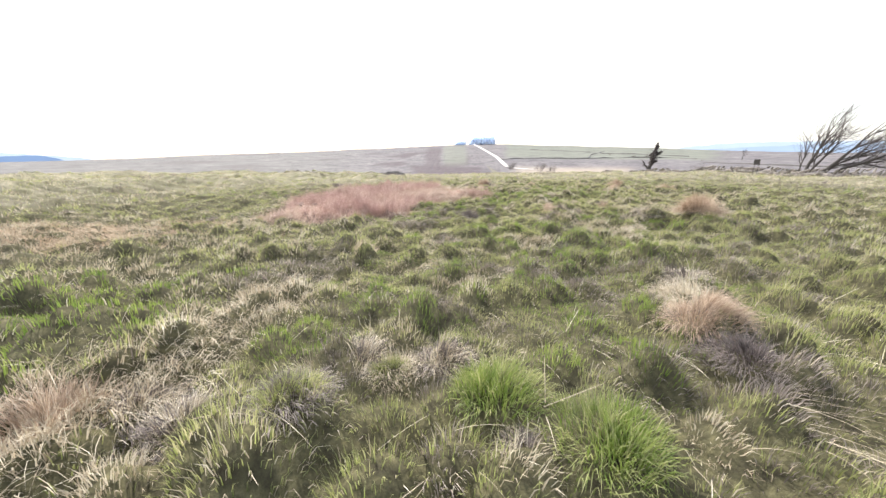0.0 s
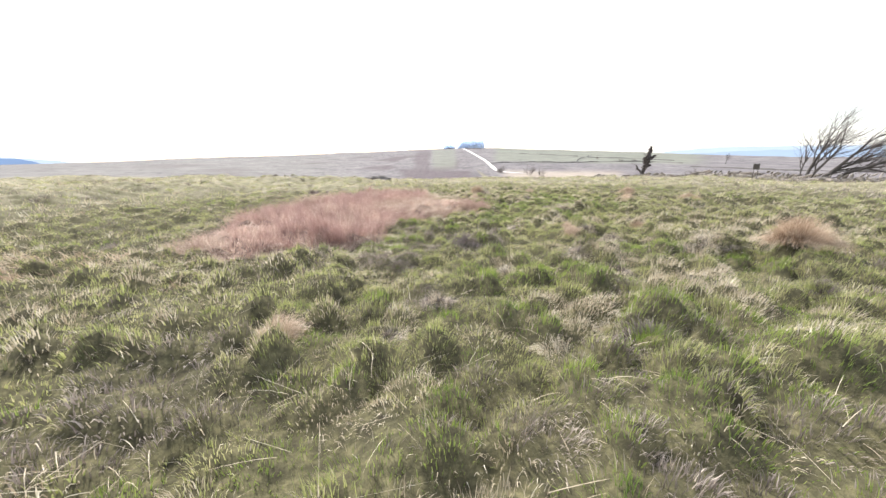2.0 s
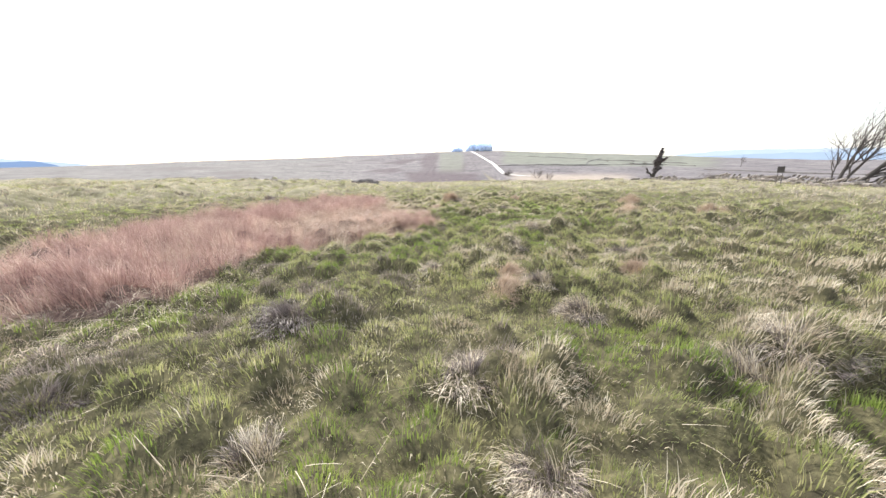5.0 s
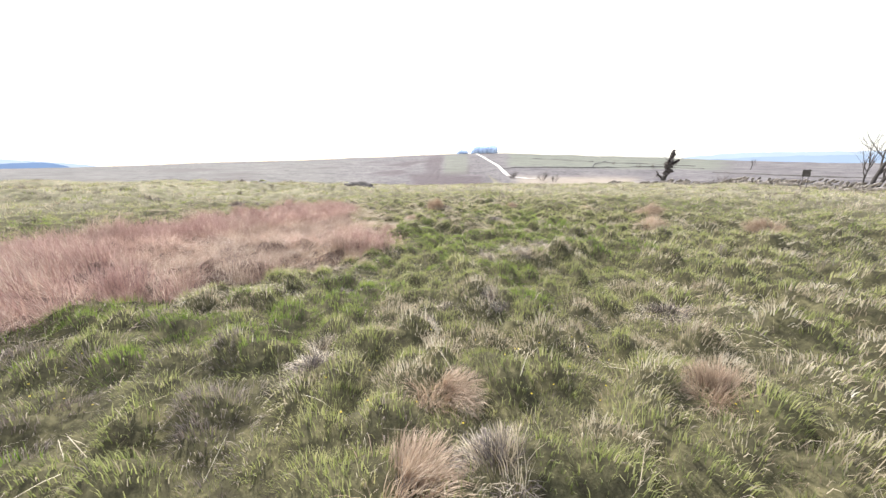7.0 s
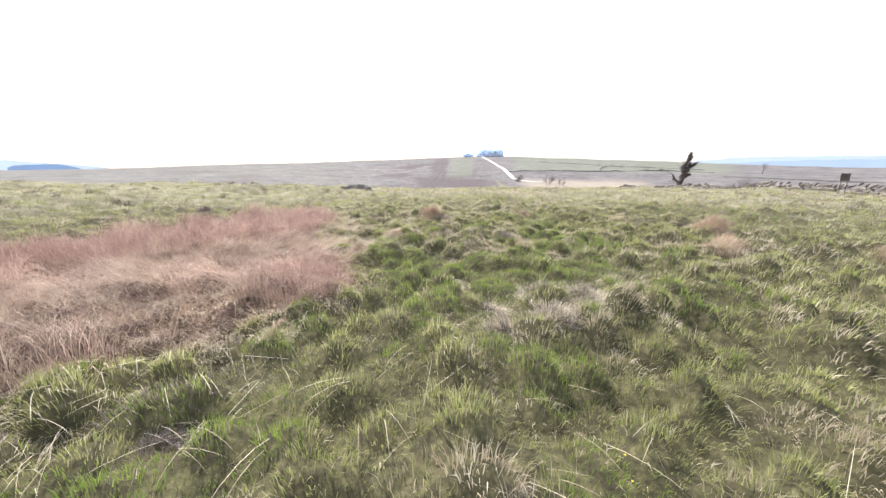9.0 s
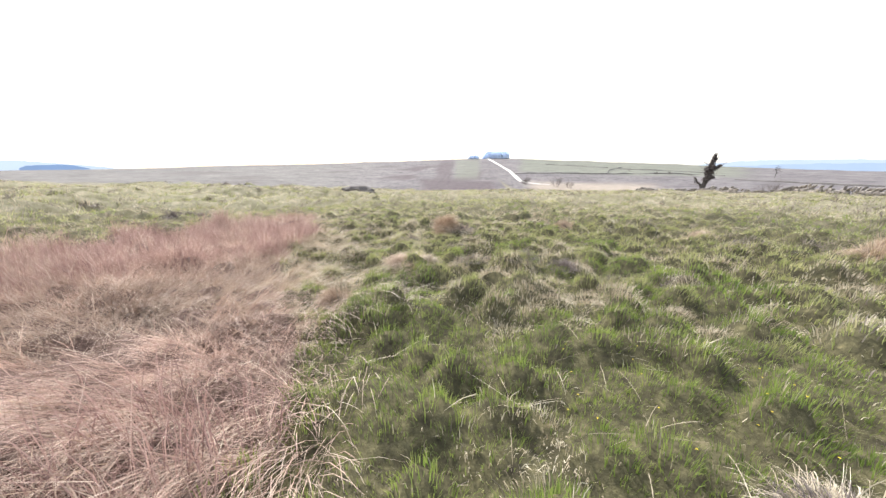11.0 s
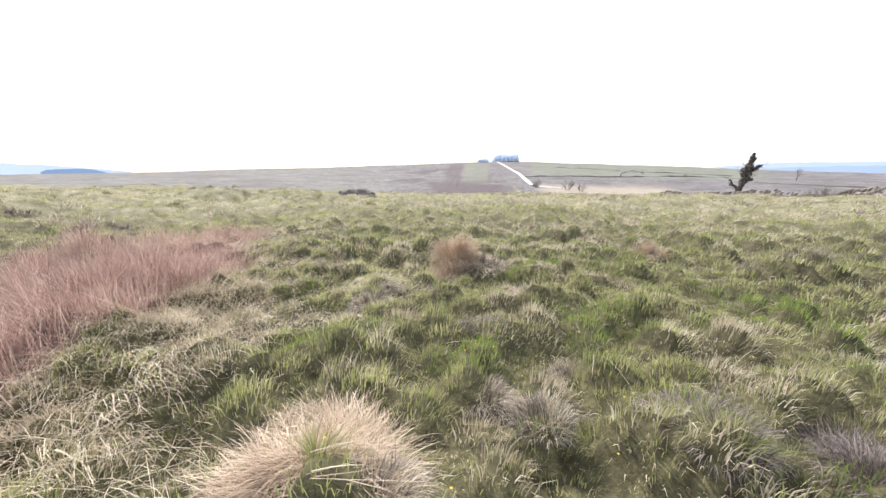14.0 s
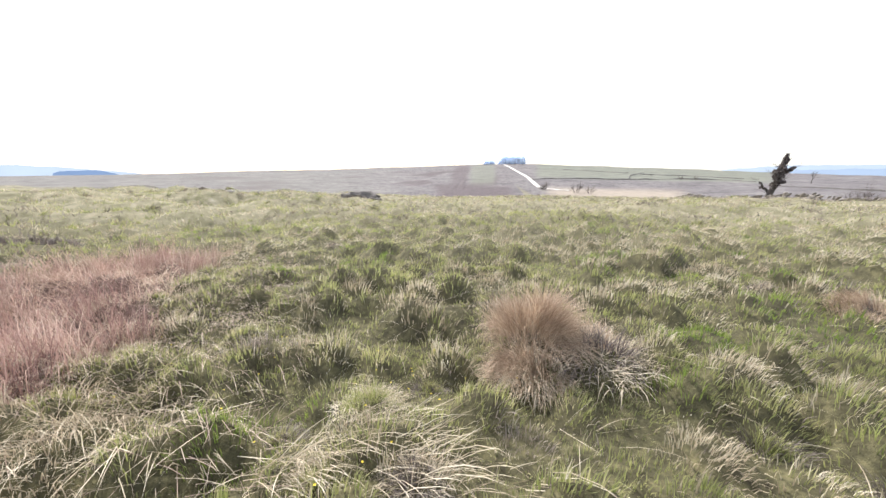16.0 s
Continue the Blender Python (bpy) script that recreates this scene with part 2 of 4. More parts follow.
# far spruce: pale blue haze is put into the leaf colour
SPRUCE_HAZE = blade_material("spruce_plantation", [(0, (.76, .86, 1.0)), (1, (.84, .91, 1.0))], 0.5, 0.9, 0.1)
HEDGE = rough_material("hedge_and_wall", [(.3, (.12, .11, .105)), (.7, (.20, .185, .175))], 0.3, 0.95, 0.3)
FLOWER = blade_material("yellow_petal", [(0, (.55, .42, .02)), (1, (.8, .65, .06))], 0.2)


# far hills: blue haze painted as a glow that takes no daylight
def haze_glow_material(name, colour, glow):
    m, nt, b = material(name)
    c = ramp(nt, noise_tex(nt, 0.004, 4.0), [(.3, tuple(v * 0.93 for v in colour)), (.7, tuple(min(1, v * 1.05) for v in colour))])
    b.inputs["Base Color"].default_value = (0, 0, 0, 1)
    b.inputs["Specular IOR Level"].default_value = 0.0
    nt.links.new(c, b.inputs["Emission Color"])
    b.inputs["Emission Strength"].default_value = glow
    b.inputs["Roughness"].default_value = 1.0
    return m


BLUE_FAR = haze_glow_material("pale_distance", (.60, .72, .90), 0.85)
BLUE_MID = haze_glow_material("blue_distance", (.50, .64, .87), 0.82)
BLUE_WOOD = haze_glow_material("blue_wood", (.26, .38, .62), 0.8)


# ---- mesh helpers ----
def mesh_arrays(name, co, faces, mat):
    """A mesh from arrays: co (n, 3) and a list of index arrays, each (k, corners)."""
    me = bpy.data.meshes.new(name)
    me.vertices.add(len(co))
    me.vertices.foreach_set("co", np.ascontiguousarray(co[:, :3], np.float32).ravel())
    if co.shape[1] == 4:                  # how far along its blade each point lies
        me.attributes.new("tip", "FLOAT", "POINT").data.foreach_set("value", np.ascontiguousarray(co[:, 3], np.float32))
    loops = np.concatenate([f.ravel() for f in faces]).astype(np.int32)
    sizes = np.concatenate([np.full(len(f), f.shape[1]) for f in faces]).astype(np.int32)
    me.loops.add(len(loops))
    me.loops.foreach_set("vertex_index", loops)
    me.polygons.add(len(sizes))
    me.polygons.foreach_set("loop_start", np.r_[0, np.cumsum(sizes)[:-1]].astype(np.int32))
    me.update(calc_edges=True)
    me.materials.append(mat)
    return me


def part(name, me, parent, label=""):
    ob = new(name, me)
    ob.parent = parent
    if label:
        ob["label"] = label
    return ob


def blade_arrays(base, h, w, way, bend, side, tall=True, start=0.0):
    """Blades that rise from base and curve over towards way by bend (radians at the tip)."""
    n = len(base)
    dx, dy = np.cos(way), np.sin(way)
    sx, sy = np.cos(side), np.sin(side)
    wide = np.c_[sx, sy, np.zeros(n)] * (w / 2)[:, None]

    def along(f):
        turned = start + (np.maximum(bend, start) - start) * f
        s, c = np.sin(turned), np.cos(turned)
        return np.c_[dx * s, dy * s, c]

    if tall:
        segs = 2 if tall is True else int(tall)
        at, rows = base.copy(), []
        for k in range(segs):
            rows += [at - wide * (1 - 0.35 * k / segs), at + wide * (1 - 0.35 * k / segs)]
            at = at + along((k + 0.6) / segs) * (h / segs)[:, None]
        co = np.stack(rows + [at], 1).reshape(-1, 3)
        co = np.c_[co, np.tile(np.r_[np.repeat(np.arange(segs) / segs, 2), 1.0], n)]
        o = np.arange(n)[:, None] * (2 * segs + 1)
        quads = np.concatenate([o + [2 * k, 2 * k + 1, 2 * k + 3, 2 * k + 2] for k in range(segs - 1)])
        return co, [quads, o + [2 * segs - 2, 2 * segs - 1, 2 * segs]]
    tip = base + along(0.7) * h[:, None]
    co = np.c_[np.stack([base - wide, base + wide, tip], 1).reshape(-1, 3), np.tile([0.0, 0.0, 1.0], n)]
    return co, [np.arange(n)[:, None] * 3 + [0, 1, 2]]


def turf_blades(x, y, h, w, tall, lean, spread, sink=0.02, grain=0.25):
    """Blades that clothe the mounds: they spring outward from each mound's middle and hang over its edge."""
    ox, oy, q, own = cells(x, y, MOUND, 1)
    n = len(x)
    turn = LEAN + 1.6 * (vnoise(x, y, 2.2, 9) - 0.5)
    vx = spread * ox / 0.25 + lean * np.cos(turn) + rng.normal(0, grain, n)
    vy = spread * oy / 0.25 + lean * np.sin(turn) + rng.normal(0, grain, n)
    bend = np.clip(np.hypot(vx, vy) * 1.4, 0.05, 2.5)
    base = np.c_[x, y, height(x, y) - sink]
    hh = h * (0.65 + 0.7 * own) * rng.uniform(0.6, 1.2, n)
    return blade_arrays(base, hh, w * rng.uniform(0.7, 1.35, n), np.arctan2(vy, vx), bend, rng.uniform(0, 2 * np.pi, n), tall)


LEAN = radians(-52)      # the wind has combed the grass this way


def tuft_field(cx, cy, rad, count, h, w, spread, wind, tall=True, sink=0.03, flat=0.0, scatter_by=0.22, start=0.0):
    """Base points and shapes of the blades of many tufts on the ground."""
    n = len(cx)
    k = np.repeat(np.arange(n), count)
    m = len(k)
    ang, q = rng.uniform(0, 2 * np.pi, m), np.sqrt(rng.random(m))
    rr = np.broadcast_to(rad, (n,))[k] * q
    x, y = cx[k] + rr * np.cos(ang), cy[k] + rr * np.sin(ang)
    base = np.c_[x, y, height(x, y) - sink]
    turn = LEAN + 1.4 * (vnoise(x, y, 2.2, 9) - 0.5)
    vx = spread * q * np.cos(ang) + wind * np.cos(turn) + rng.normal(0, scatter_by, m)
    vy = spread * q * np.sin(ang) + wind * np.sin(turn) + rng.normal(0, scatter_by, m)
    way, bend = np.arctan2(vy, vx), np.clip(np.hypot(vx, vy) * 1.5 + flat, 0.05, 2.0)
    hh = np.broadcast_to(h, (n,))[k] * rng.uniform(0.55, 1.15, m)
    ww = w * rng.uniform(0.7, 1.3, m)
    return blade_arrays(base, hh, ww, way, bend, rng.uniform(0, 2 * np.pi, m), tall, start)


def merge(pieces):
    cos, faces, n = [], {}, 0
    for co, fs in pieces:
        cos.append(co)
        for f in fs:
            faces.setdefault(f.shape[1], []).append(f + n)
        n += len(co)
    return np.concatenate(cos), [np.concatenate(f) for f in faces.values()]


def tube(points, radii, sides=6):
    """A tapered tube along points, closed to its tip."""
    pts = [Vector(p) for p in points]
    rings = []
    for i, p in enumerate(pts):
        d = (pts[min(i + 1, len(pts) - 1)] - pts[max(i - 1, 0)]).normalized()
        a = d.orthogonal().normalized()
        b = d.cross(a)
        rings += [p + radii[i] * (math.cos(2 * math.pi * j / sides) * a + math.sin(2 * math.pi * j / sides) * b) for j in range(sides)]
    quads = [[i * sides + j, i * sides + (j + 1) % sides, (i + 1) * sides + (j + 1) % sides, (i + 1) * sides + j] for i in range(len(pts) - 1) for j in range(sides)]
    return np.array([tuple(v) for v in rings]), [np.array(quads)]


# ---- outline of the rust-coloured stand ----
PATCH = np.array([(-6.2, 11.9), (-5.3, 11.0), (-3.5, 11.3), (-2.7, 12.3), (-2.5, 14.4), (-1.3, 15.9), (0.35, 17.7), (0.55, 19.3), (0.1, 20.3), (-0.5, 21.6), (-1.4, 23.0),
                  (-2.0, 25.4), (-3.3, 28.5), (-4.6, 31.2), (-6.0, 28.6), (-6.8, 24), (-7.5, 19), (-7.6, 15)])


def inside(x, y, poly):
    hit = np.zeros(len(x), bool)
    for (x0, y0), (x1, y1) in zip(poly, np.roll(poly, -1, 0)):
        cross = (y0 > y) != (y1 > y)
        hit ^= cross & (x < (x1 - x0) * (y - y0) / (y1 - y0 + 1e-9) + x0)
    return hit


def in_patch(x, y, jitter=0.5):
    return inside(x + jitter * 2 * (vnoise(x, y, 1.0, 15) - 0.5), y + jitter * 2 * (vnoise(x, y, 1.0, 16) - 0.5), PATCH)


# ---- ground ----
def graded(lo, hi, step, far, growth):
    mid = list(np.arange(lo, hi + step / 2, step))
    up, down, s = [mid[-1]], [mid[0]], step
    while up[-1] < far or down[-1] > -far:
        s = min(s * (1.03 if s < 0.21 else growth), 130)
        up.append(up[-1] + s), down.append(down[-1] - s)
    return np.array(down[:0:-1] + mid + up[1:])


gx, gy = graded(-4.5, 6.5, 0.105, 4200, 1.08), graded(2.5, 29.5, 0.105, 4200, 1.06)
X, Y = np.meshgrid(gx, gy)
x, y = X.ravel(), Y.ravel()
z = height(x, y)
nx, ny = len(gx), len(gy)
i, j = np.meshgrid(np.arange(nx - 1), np.arange(ny - 1))
a = (j * nx + i).ravel()
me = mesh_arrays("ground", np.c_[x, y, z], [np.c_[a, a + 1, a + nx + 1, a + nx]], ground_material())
me.polygons.foreach_set("use_smooth", np.ones(len(me.polygons), bool))
r, az = np.hypot(x - EYE[0], y - EYE[1]), np.degrees(np.arctan2(x - EYE[0], y - EYE[1]))
edge = 20 * (vnoise(x, y, 25, 11) - 0.5)
masks = {
    "litter": in_patch(x, y, 0.4).astype(float),
    "turf": smooth(12, 34, np.hypot(x - 1, y - 13)),
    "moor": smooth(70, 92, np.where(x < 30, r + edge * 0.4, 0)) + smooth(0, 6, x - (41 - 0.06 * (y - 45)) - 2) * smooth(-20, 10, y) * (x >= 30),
}
wav = 1.6 * (vnoise(x, y, 60, 12) - 0.5)
band = lambda lo, hi, v, soft: smooth(lo - soft, lo + soft, v) * (1 - smooth(hi - soft, hi + soft, v))
masks["heather"] = np.clip(band(-4.6, -2.2, az + wav, 0.4) * band(330, 660, r, 60) * 0.8
                           + band(-7, 4.5, az + wav, 1.0) * band(225, 330, r + 3 * edge, 20)
                           + 0.9 * band(-40, 8, az, 4) * smooth(.72, .8, vnoise(x, y * .5, 30, 13)) * band(180, 640, r, 30), 0, 1)
masks["pasture"] = np.clip(band(8.2, 36, az + wav * .6, 0.6) * band(400, 900, r + edge, 12)
                           + band(-1.7, 2.0, az + wav * .4, .5) * band(340, 670, r, 40) * .8
                           + 0.25 * band(-80, -16, az + 4 * wav, 8) * smooth(60, 110, r), 0, 1)
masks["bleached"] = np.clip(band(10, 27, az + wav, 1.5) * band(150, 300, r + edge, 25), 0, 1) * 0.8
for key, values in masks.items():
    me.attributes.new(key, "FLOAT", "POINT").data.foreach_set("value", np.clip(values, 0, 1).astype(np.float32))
tagged(new("ground", me), "rough tussocky moorland falling to a valley and a hill with painted haze", "ground", kind="structure")


# ---- far things: track, woods, field boundaries, blue distance ----
def ribbon(name, line, width, lift, mat, thick=0.15, ragged=0.0):
    """A strip laid along the land with a raised crown and real edges."""
    pts = []
    for (x0, y0), (x1, y1) in zip(line, line[1:]):
        n = max(2, int(math.hypot(x1 - x0, y1 - y0) / 6))
        pts += [(x0 + (x1 - x0) * k / n, y0 + (y1 - y0) * k / n) for k in range(n)]
    pts.append(line[-1])
    p = np.array(pts)
    d = np.gradient(p, axis=0)
    d /= np.hypot(d[:, 0], d[:, 1])[:, None]
    side = np.c_[d[:, 1], -d[:, 0]]
    wob = 1 + 0.25 * (vnoise(p[:, 0], p[:, 1], 14, 20) - 0.5)
    rows = []
    for f, dz in ((-1.15, -0.3), (-1, 0.7), (-0.5, 1), (0, 1.0), (0.5, 1), (1, 0.7), (1.15, -0.3)):
        q = p + side * (f * width / 2 * wob)[:, None]
        rows.append(np.c_[q, height(q[:, 0], q[:, 1]) + lift + dz * thick * (ragged * (0.25 + 1.5 * vnoise(p[:, 0], p[:, 1], 9, 21)) + 1 - ragged)])
    co = np.stack(rows, 1)
    n, k = co.shape[:2]
    i, j = np.meshgrid(np.arange(n - 1), np.arange(k - 1), indexing="ij")
    a = (i * k + j).ravel()
    return mesh_arrays(name, co.reshape(-1, 3), [np.c_[a, a + 1, a + k + 1, a + k]], mat)


track_line = [(64, 288), (58, 292), (50, 302), (47, 315), (47, 330), (50, 420), (48, 540), (44, 640), (41, 700)]
tagged(new("road", ribbon("road", track_line, 3.4, 0.2, TRACK)), "pale stony track running straight up the hill", "road", kind="structure")


def conifer_mass(name, spots, mat, tall):
    """A far wood: many small ragged crowns on their trunks, close together."""
    pieces = []
    for sx, sy, k in spots:
        h, w = tall * k * rng.uniform(0.5, 1.1), tall * rng.uniform(0.05, 0.13)
        z0 = float(height(sx, sy))
        pieces.append(tube([(sx, sy, z0 - 1), (sx, sy, z0 + h * 0.4)], [0.25, 0.2], 4))
        prof = [(0.06, 0.9), (0.3, 1.0), (0.55, 0.75), (0.8, 0.4), (1.0, 0.04)]
        pieces.append(tube([(sx + rng.normal(0, .3), sy, z0 + f * h) for f, _ in prof], [w * g * rng.uniform(0.8, 1.2) for _, g in prof], 7))
    return mesh_arrays(name, *merge(pieces), mat)


def wood_spots(x0, x1, y0, y1, n, ramp_left=0.0):
    out = []
    for _ in range(n):
        u = rng.random()
        k = min(1.0, 0.35 + u / ramp_left) if ramp_left else 1.0
        out.append((x0 + (x1 - x0) * u, rng.uniform(y0, y1), k))
    return out


tagged(new("hilltop_wood", conifer_mass("hilltop_wood", wood_spots(32, 80, 704, 740, 640, 0.25), SPRUCE_HAZE, 15.0)), "blue-grey conifer plantation with painted haze on the hilltop beside the track", "wood", kind="stuff")
tagged(new("hilltop_wood", conifer_mass("low_wood", wood_spots(4, 25, 696, 722, 160, 0.3), SPRUCE_HAZE, 8.0)), "low shelter belt with painted haze on the hilltop", "wood", kind="stuff")


def polar(az, r):
    return (EYE[0] + r * math.sin(radians(az)), EYE[1] + r * math.cos(radians(az)))


def boundary(name, line, w, h, label):
    tagged(new(name, ribbon(name, [polar(*p) for p in line], w, 0.0, HEDGE, h, 1.0)), label, "field wall", group="field walls on the hill", kind="")


boundary("field_wall", [(7.6, 380), (10, 392), (14, 402), (20, 405), (26, 420), (31, 425), (34, 415)], 0.8, 0.9, "dark drystone field wall across the far slope")
boundary("field_wall", [(35, 365), (40, 350), (46, 335), (55, 330)], 0.8, 0.9, "dark drystone field wall across the far moor")
boundary("field_wall", [(20.5, 405), (20.8, 470), (22.5, 540)], 0.8, 0.9, "dark drystone wall climbing between far pastures")
boundary("field_wall", [(22, 500), (28, 490), (33, 470)], 0.7, 0.6, "dark drystone wall between far pastures")
boundary("field_wall", [(12, 560), (16, 545), (20.6, 520)], 0.7, 0.6, "faint drystone wall under the hill crest")


def distance(name, a0, a1, r, tops, mat, label, seed, rough):
    """A far range of hills: a deep body with a rounded crest, beyond everything else."""
    az = np.linspace(a0, a1, 220)
    el = np.interp(az, [t[0] for t in tops], [t[1] for t in tops]) + rough * (vnoise(az, 0 * az, 1.1, seed) - 0.5) + 0.5 * rough * (vnoise(az, 0 * az, 0.25, seed + 1) - 0.5)
    top = 1.5 + r * np.tan(np.radians(el))
    co = []
    for dr, f in ((0, None), (60, 0.75), (150, 1.0), (500, 0.6), (700, None)):
        zz = np.full_like(top, -90.0) if f is None else top * f
        co.append(np.c_[EYE[0] + (r + dr) * np.sin(np.radians(az)), EYE[1] + (r + dr) * np.cos(np.radians(az)), zz])
    co = np.stack(co, 1)
    n, k = co.shape[:2]
    i, j = np.meshgrid(np.arange(n - 1), np.arange(k - 1), indexing="ij")
    a = (i * k + j).ravel()
    tagged(new(name, mesh_arrays(name, co.reshape(-1, 3), [np.c_[a, a + 1, a + k + 1, a + k]], mat)), label, "hills", kind="structure")


distance("backdrop", -75, -44, 3600, [(-75, .95), (-57, 1.12), (-53, .92), (-48, .46), (-44, -.2)], BLUE_FAR, "distant hills with painted pale blue haze", 31, 0.12)
distance("backdrop", 28, 75, 3600, [(28, -.3), (32, .38), (36, .75), (42, .82), (50, .62), (75, .6)], BLUE_FAR, "distant hills with painted pale blue haze", 33, 0.12)
distance("backdrop", 31, 75, 3200, [(31, -.4), (35, .1), (39, .3), (45, .36), (52, .2), (75, .2)], BLUE_MID, "wooded distant hills with painted blue haze", 35, 0.14)
distance("backdrop", -53.2, -47.6, 3000, [(-53.2, .15), (-52.7, .40), (-50.5, .56), (-49.2, .42), (-48.1, .12), (-47.6, -.3)], BLUE_WOOD, "far plantation on the skyline with painted dark blue haze", 37, 0.07)


# ---- trees ----
def grow(start, heading, length, radius, depth, wind, out, twigs, kink=0.22, bend=0.2):
    """A limb that wanders and leans with the wind, then splits."""
    steps = 6
    pts, rad, d = [Vector(start)], [radius], Vector(heading).normalized()
    for s in range(steps):
        d = (d + wind * bend + Vector(rng.normal(0, kink * 0.5, 3))).normalized()
        pts.append(pts[-1] + d * length / steps)
        rad.append(radius * (1 - 0.62 * (s + 1) / steps))
    (twigs if radius < 0.022 else out).append(tube(pts, rad, 6 if radius > 0.05 else 4 if radius > 0.012 else 3))
    if depth == 0:
        return
    for n in range(7 if depth > 1 else 6):
        at = int(rng.integers(2, steps + 1))
        way = (pts[at] - pts[at - 1]).normalized() + Vector(rng.normal(0, 0.42, 3)) + Vector((0, 0, 0.08))
        grow(pts[at], way, length * rng.uniform(0.5, 0.8), rad[at] * 0.6, depth - 1, wind, out, twigs, kink, bend)


def tree(name, x, y, stems, wind, label, depth):
    base = Vector((x, y, float(height(x, y)) - 0.1))
    root = tagged(new(name), label, "tree")
    root.location = base
    for off, heading, length, radius in stems:
        limbs, twigs = [], []
        grow(Vector(off), heading, length, radius, depth, Vector(wind), limbs, twigs)
        trunk = part("trunk", mesh_arrays("trunk", *merge(limbs), BARK), root)
        part("crown", mesh_arrays("crown", *merge(twigs), TWIG), trunk, "bare wind-combed twigs")
    return root


ACROSS = Vector((0.72, -0.69, 0))
rng = np.random.default_rng(21)
tree("hawthorn_tree", 42.16, 47.05, [
    ((0, 0, 0), ACROSS * -0.02 + Vector((0, 0, 1)), 4.3, 0.19),
    (tuple(ACROSS * 0.12), ACROSS * 0.28 + Vector((0, 0, 1)), 4.0, 0.16),
    (tuple(ACROSS * 0.95), ACROSS * 0.55 + Vector((0, 0, 1)), 4.6, 0.23),
    (tuple(ACROSS * 1.1), ACROSS * 0.85 + Vector((0, 0, 1)), 4.7, 0.22),
    (tuple(ACROSS * 1.0), ACROSS * 0.6 + Vector((0.2, 0.2, 1)), 4.0, 0.15)],
    ACROSS * 0.34 + Vector((0, 0, 0.06)), "bare windswept hawthorn leaning over the stone wall", 3).scale = (1.15, 1.15, 1.15)
tree("thorn_sapling", 42.1, 47.75, [((0, 0, 0), Vector((-0.12, 0.12, 1)), 3.9, 0.085)], ACROSS * 0.06 + Vector((0, 0, 0.2)), "slim bare thorn sapling beside the stone wall", 2).scale = (1.12, 1.12, 1.12)


def bush(x, y, size, n, label):
    root = tagged(new("bare_bush"), label, "bush", group="bare bushes by the wall")
    root.location = (x, y, float(height(x, y)) - 0.05)
    limbs, twigs = [], []
    for k in range(n):
        a = rng.uniform(0, 2 * np.pi)
        grow((0.25 * size * math.cos(a), 0.25 * size * math.sin(a), 0), (0.5 * math.cos(a), 0.5 * math.sin(a), 1), size * rng.uniform(0.6, 0.9), 0.02 * size, 2, Vector((0, 0, 0)), limbs, twigs, 0.35)
    tagged(part("stem", mesh_arrays("stem", *merge(limbs or twigs[:4]), TWIG), root), kind="stuff")
    tagged(part("twig_crown", mesh_arrays("twig_crown", *merge(twigs), TWIG), root), kind="stuff")


bush(44.5, 70.5, 1.8, 10, "bare brown thorn bush behind the stone wall")
bush(46.6, 294.7, 5.0, 14, "dark thorn bush at the foot of the track")
bush(47.0, 60.5, 0.9, 7, "low bare scrub bush behind the stone wall")
far_tree = polar(38.6, 420)
rng = np.random.default_rng(5)
tree("lone_tree", *far_tree, [((0, 0, 0), Vector((0, 0, 1)), 5.5, 0.3)], Vector((0.05, -0.05, 0.0)), "lone bare tree on the far moor", 3)
for az, r, s in ((9.3, 285, 3.2), (13.6, 270, 6.0), (15.6, 262, 4.5), (26.6, 416, 3.4), (28.3, 418, 3.0), (23.4, 470, 3.0)):
    bush(*polar(az, r), s, 9, "round dark bush in the far valley")


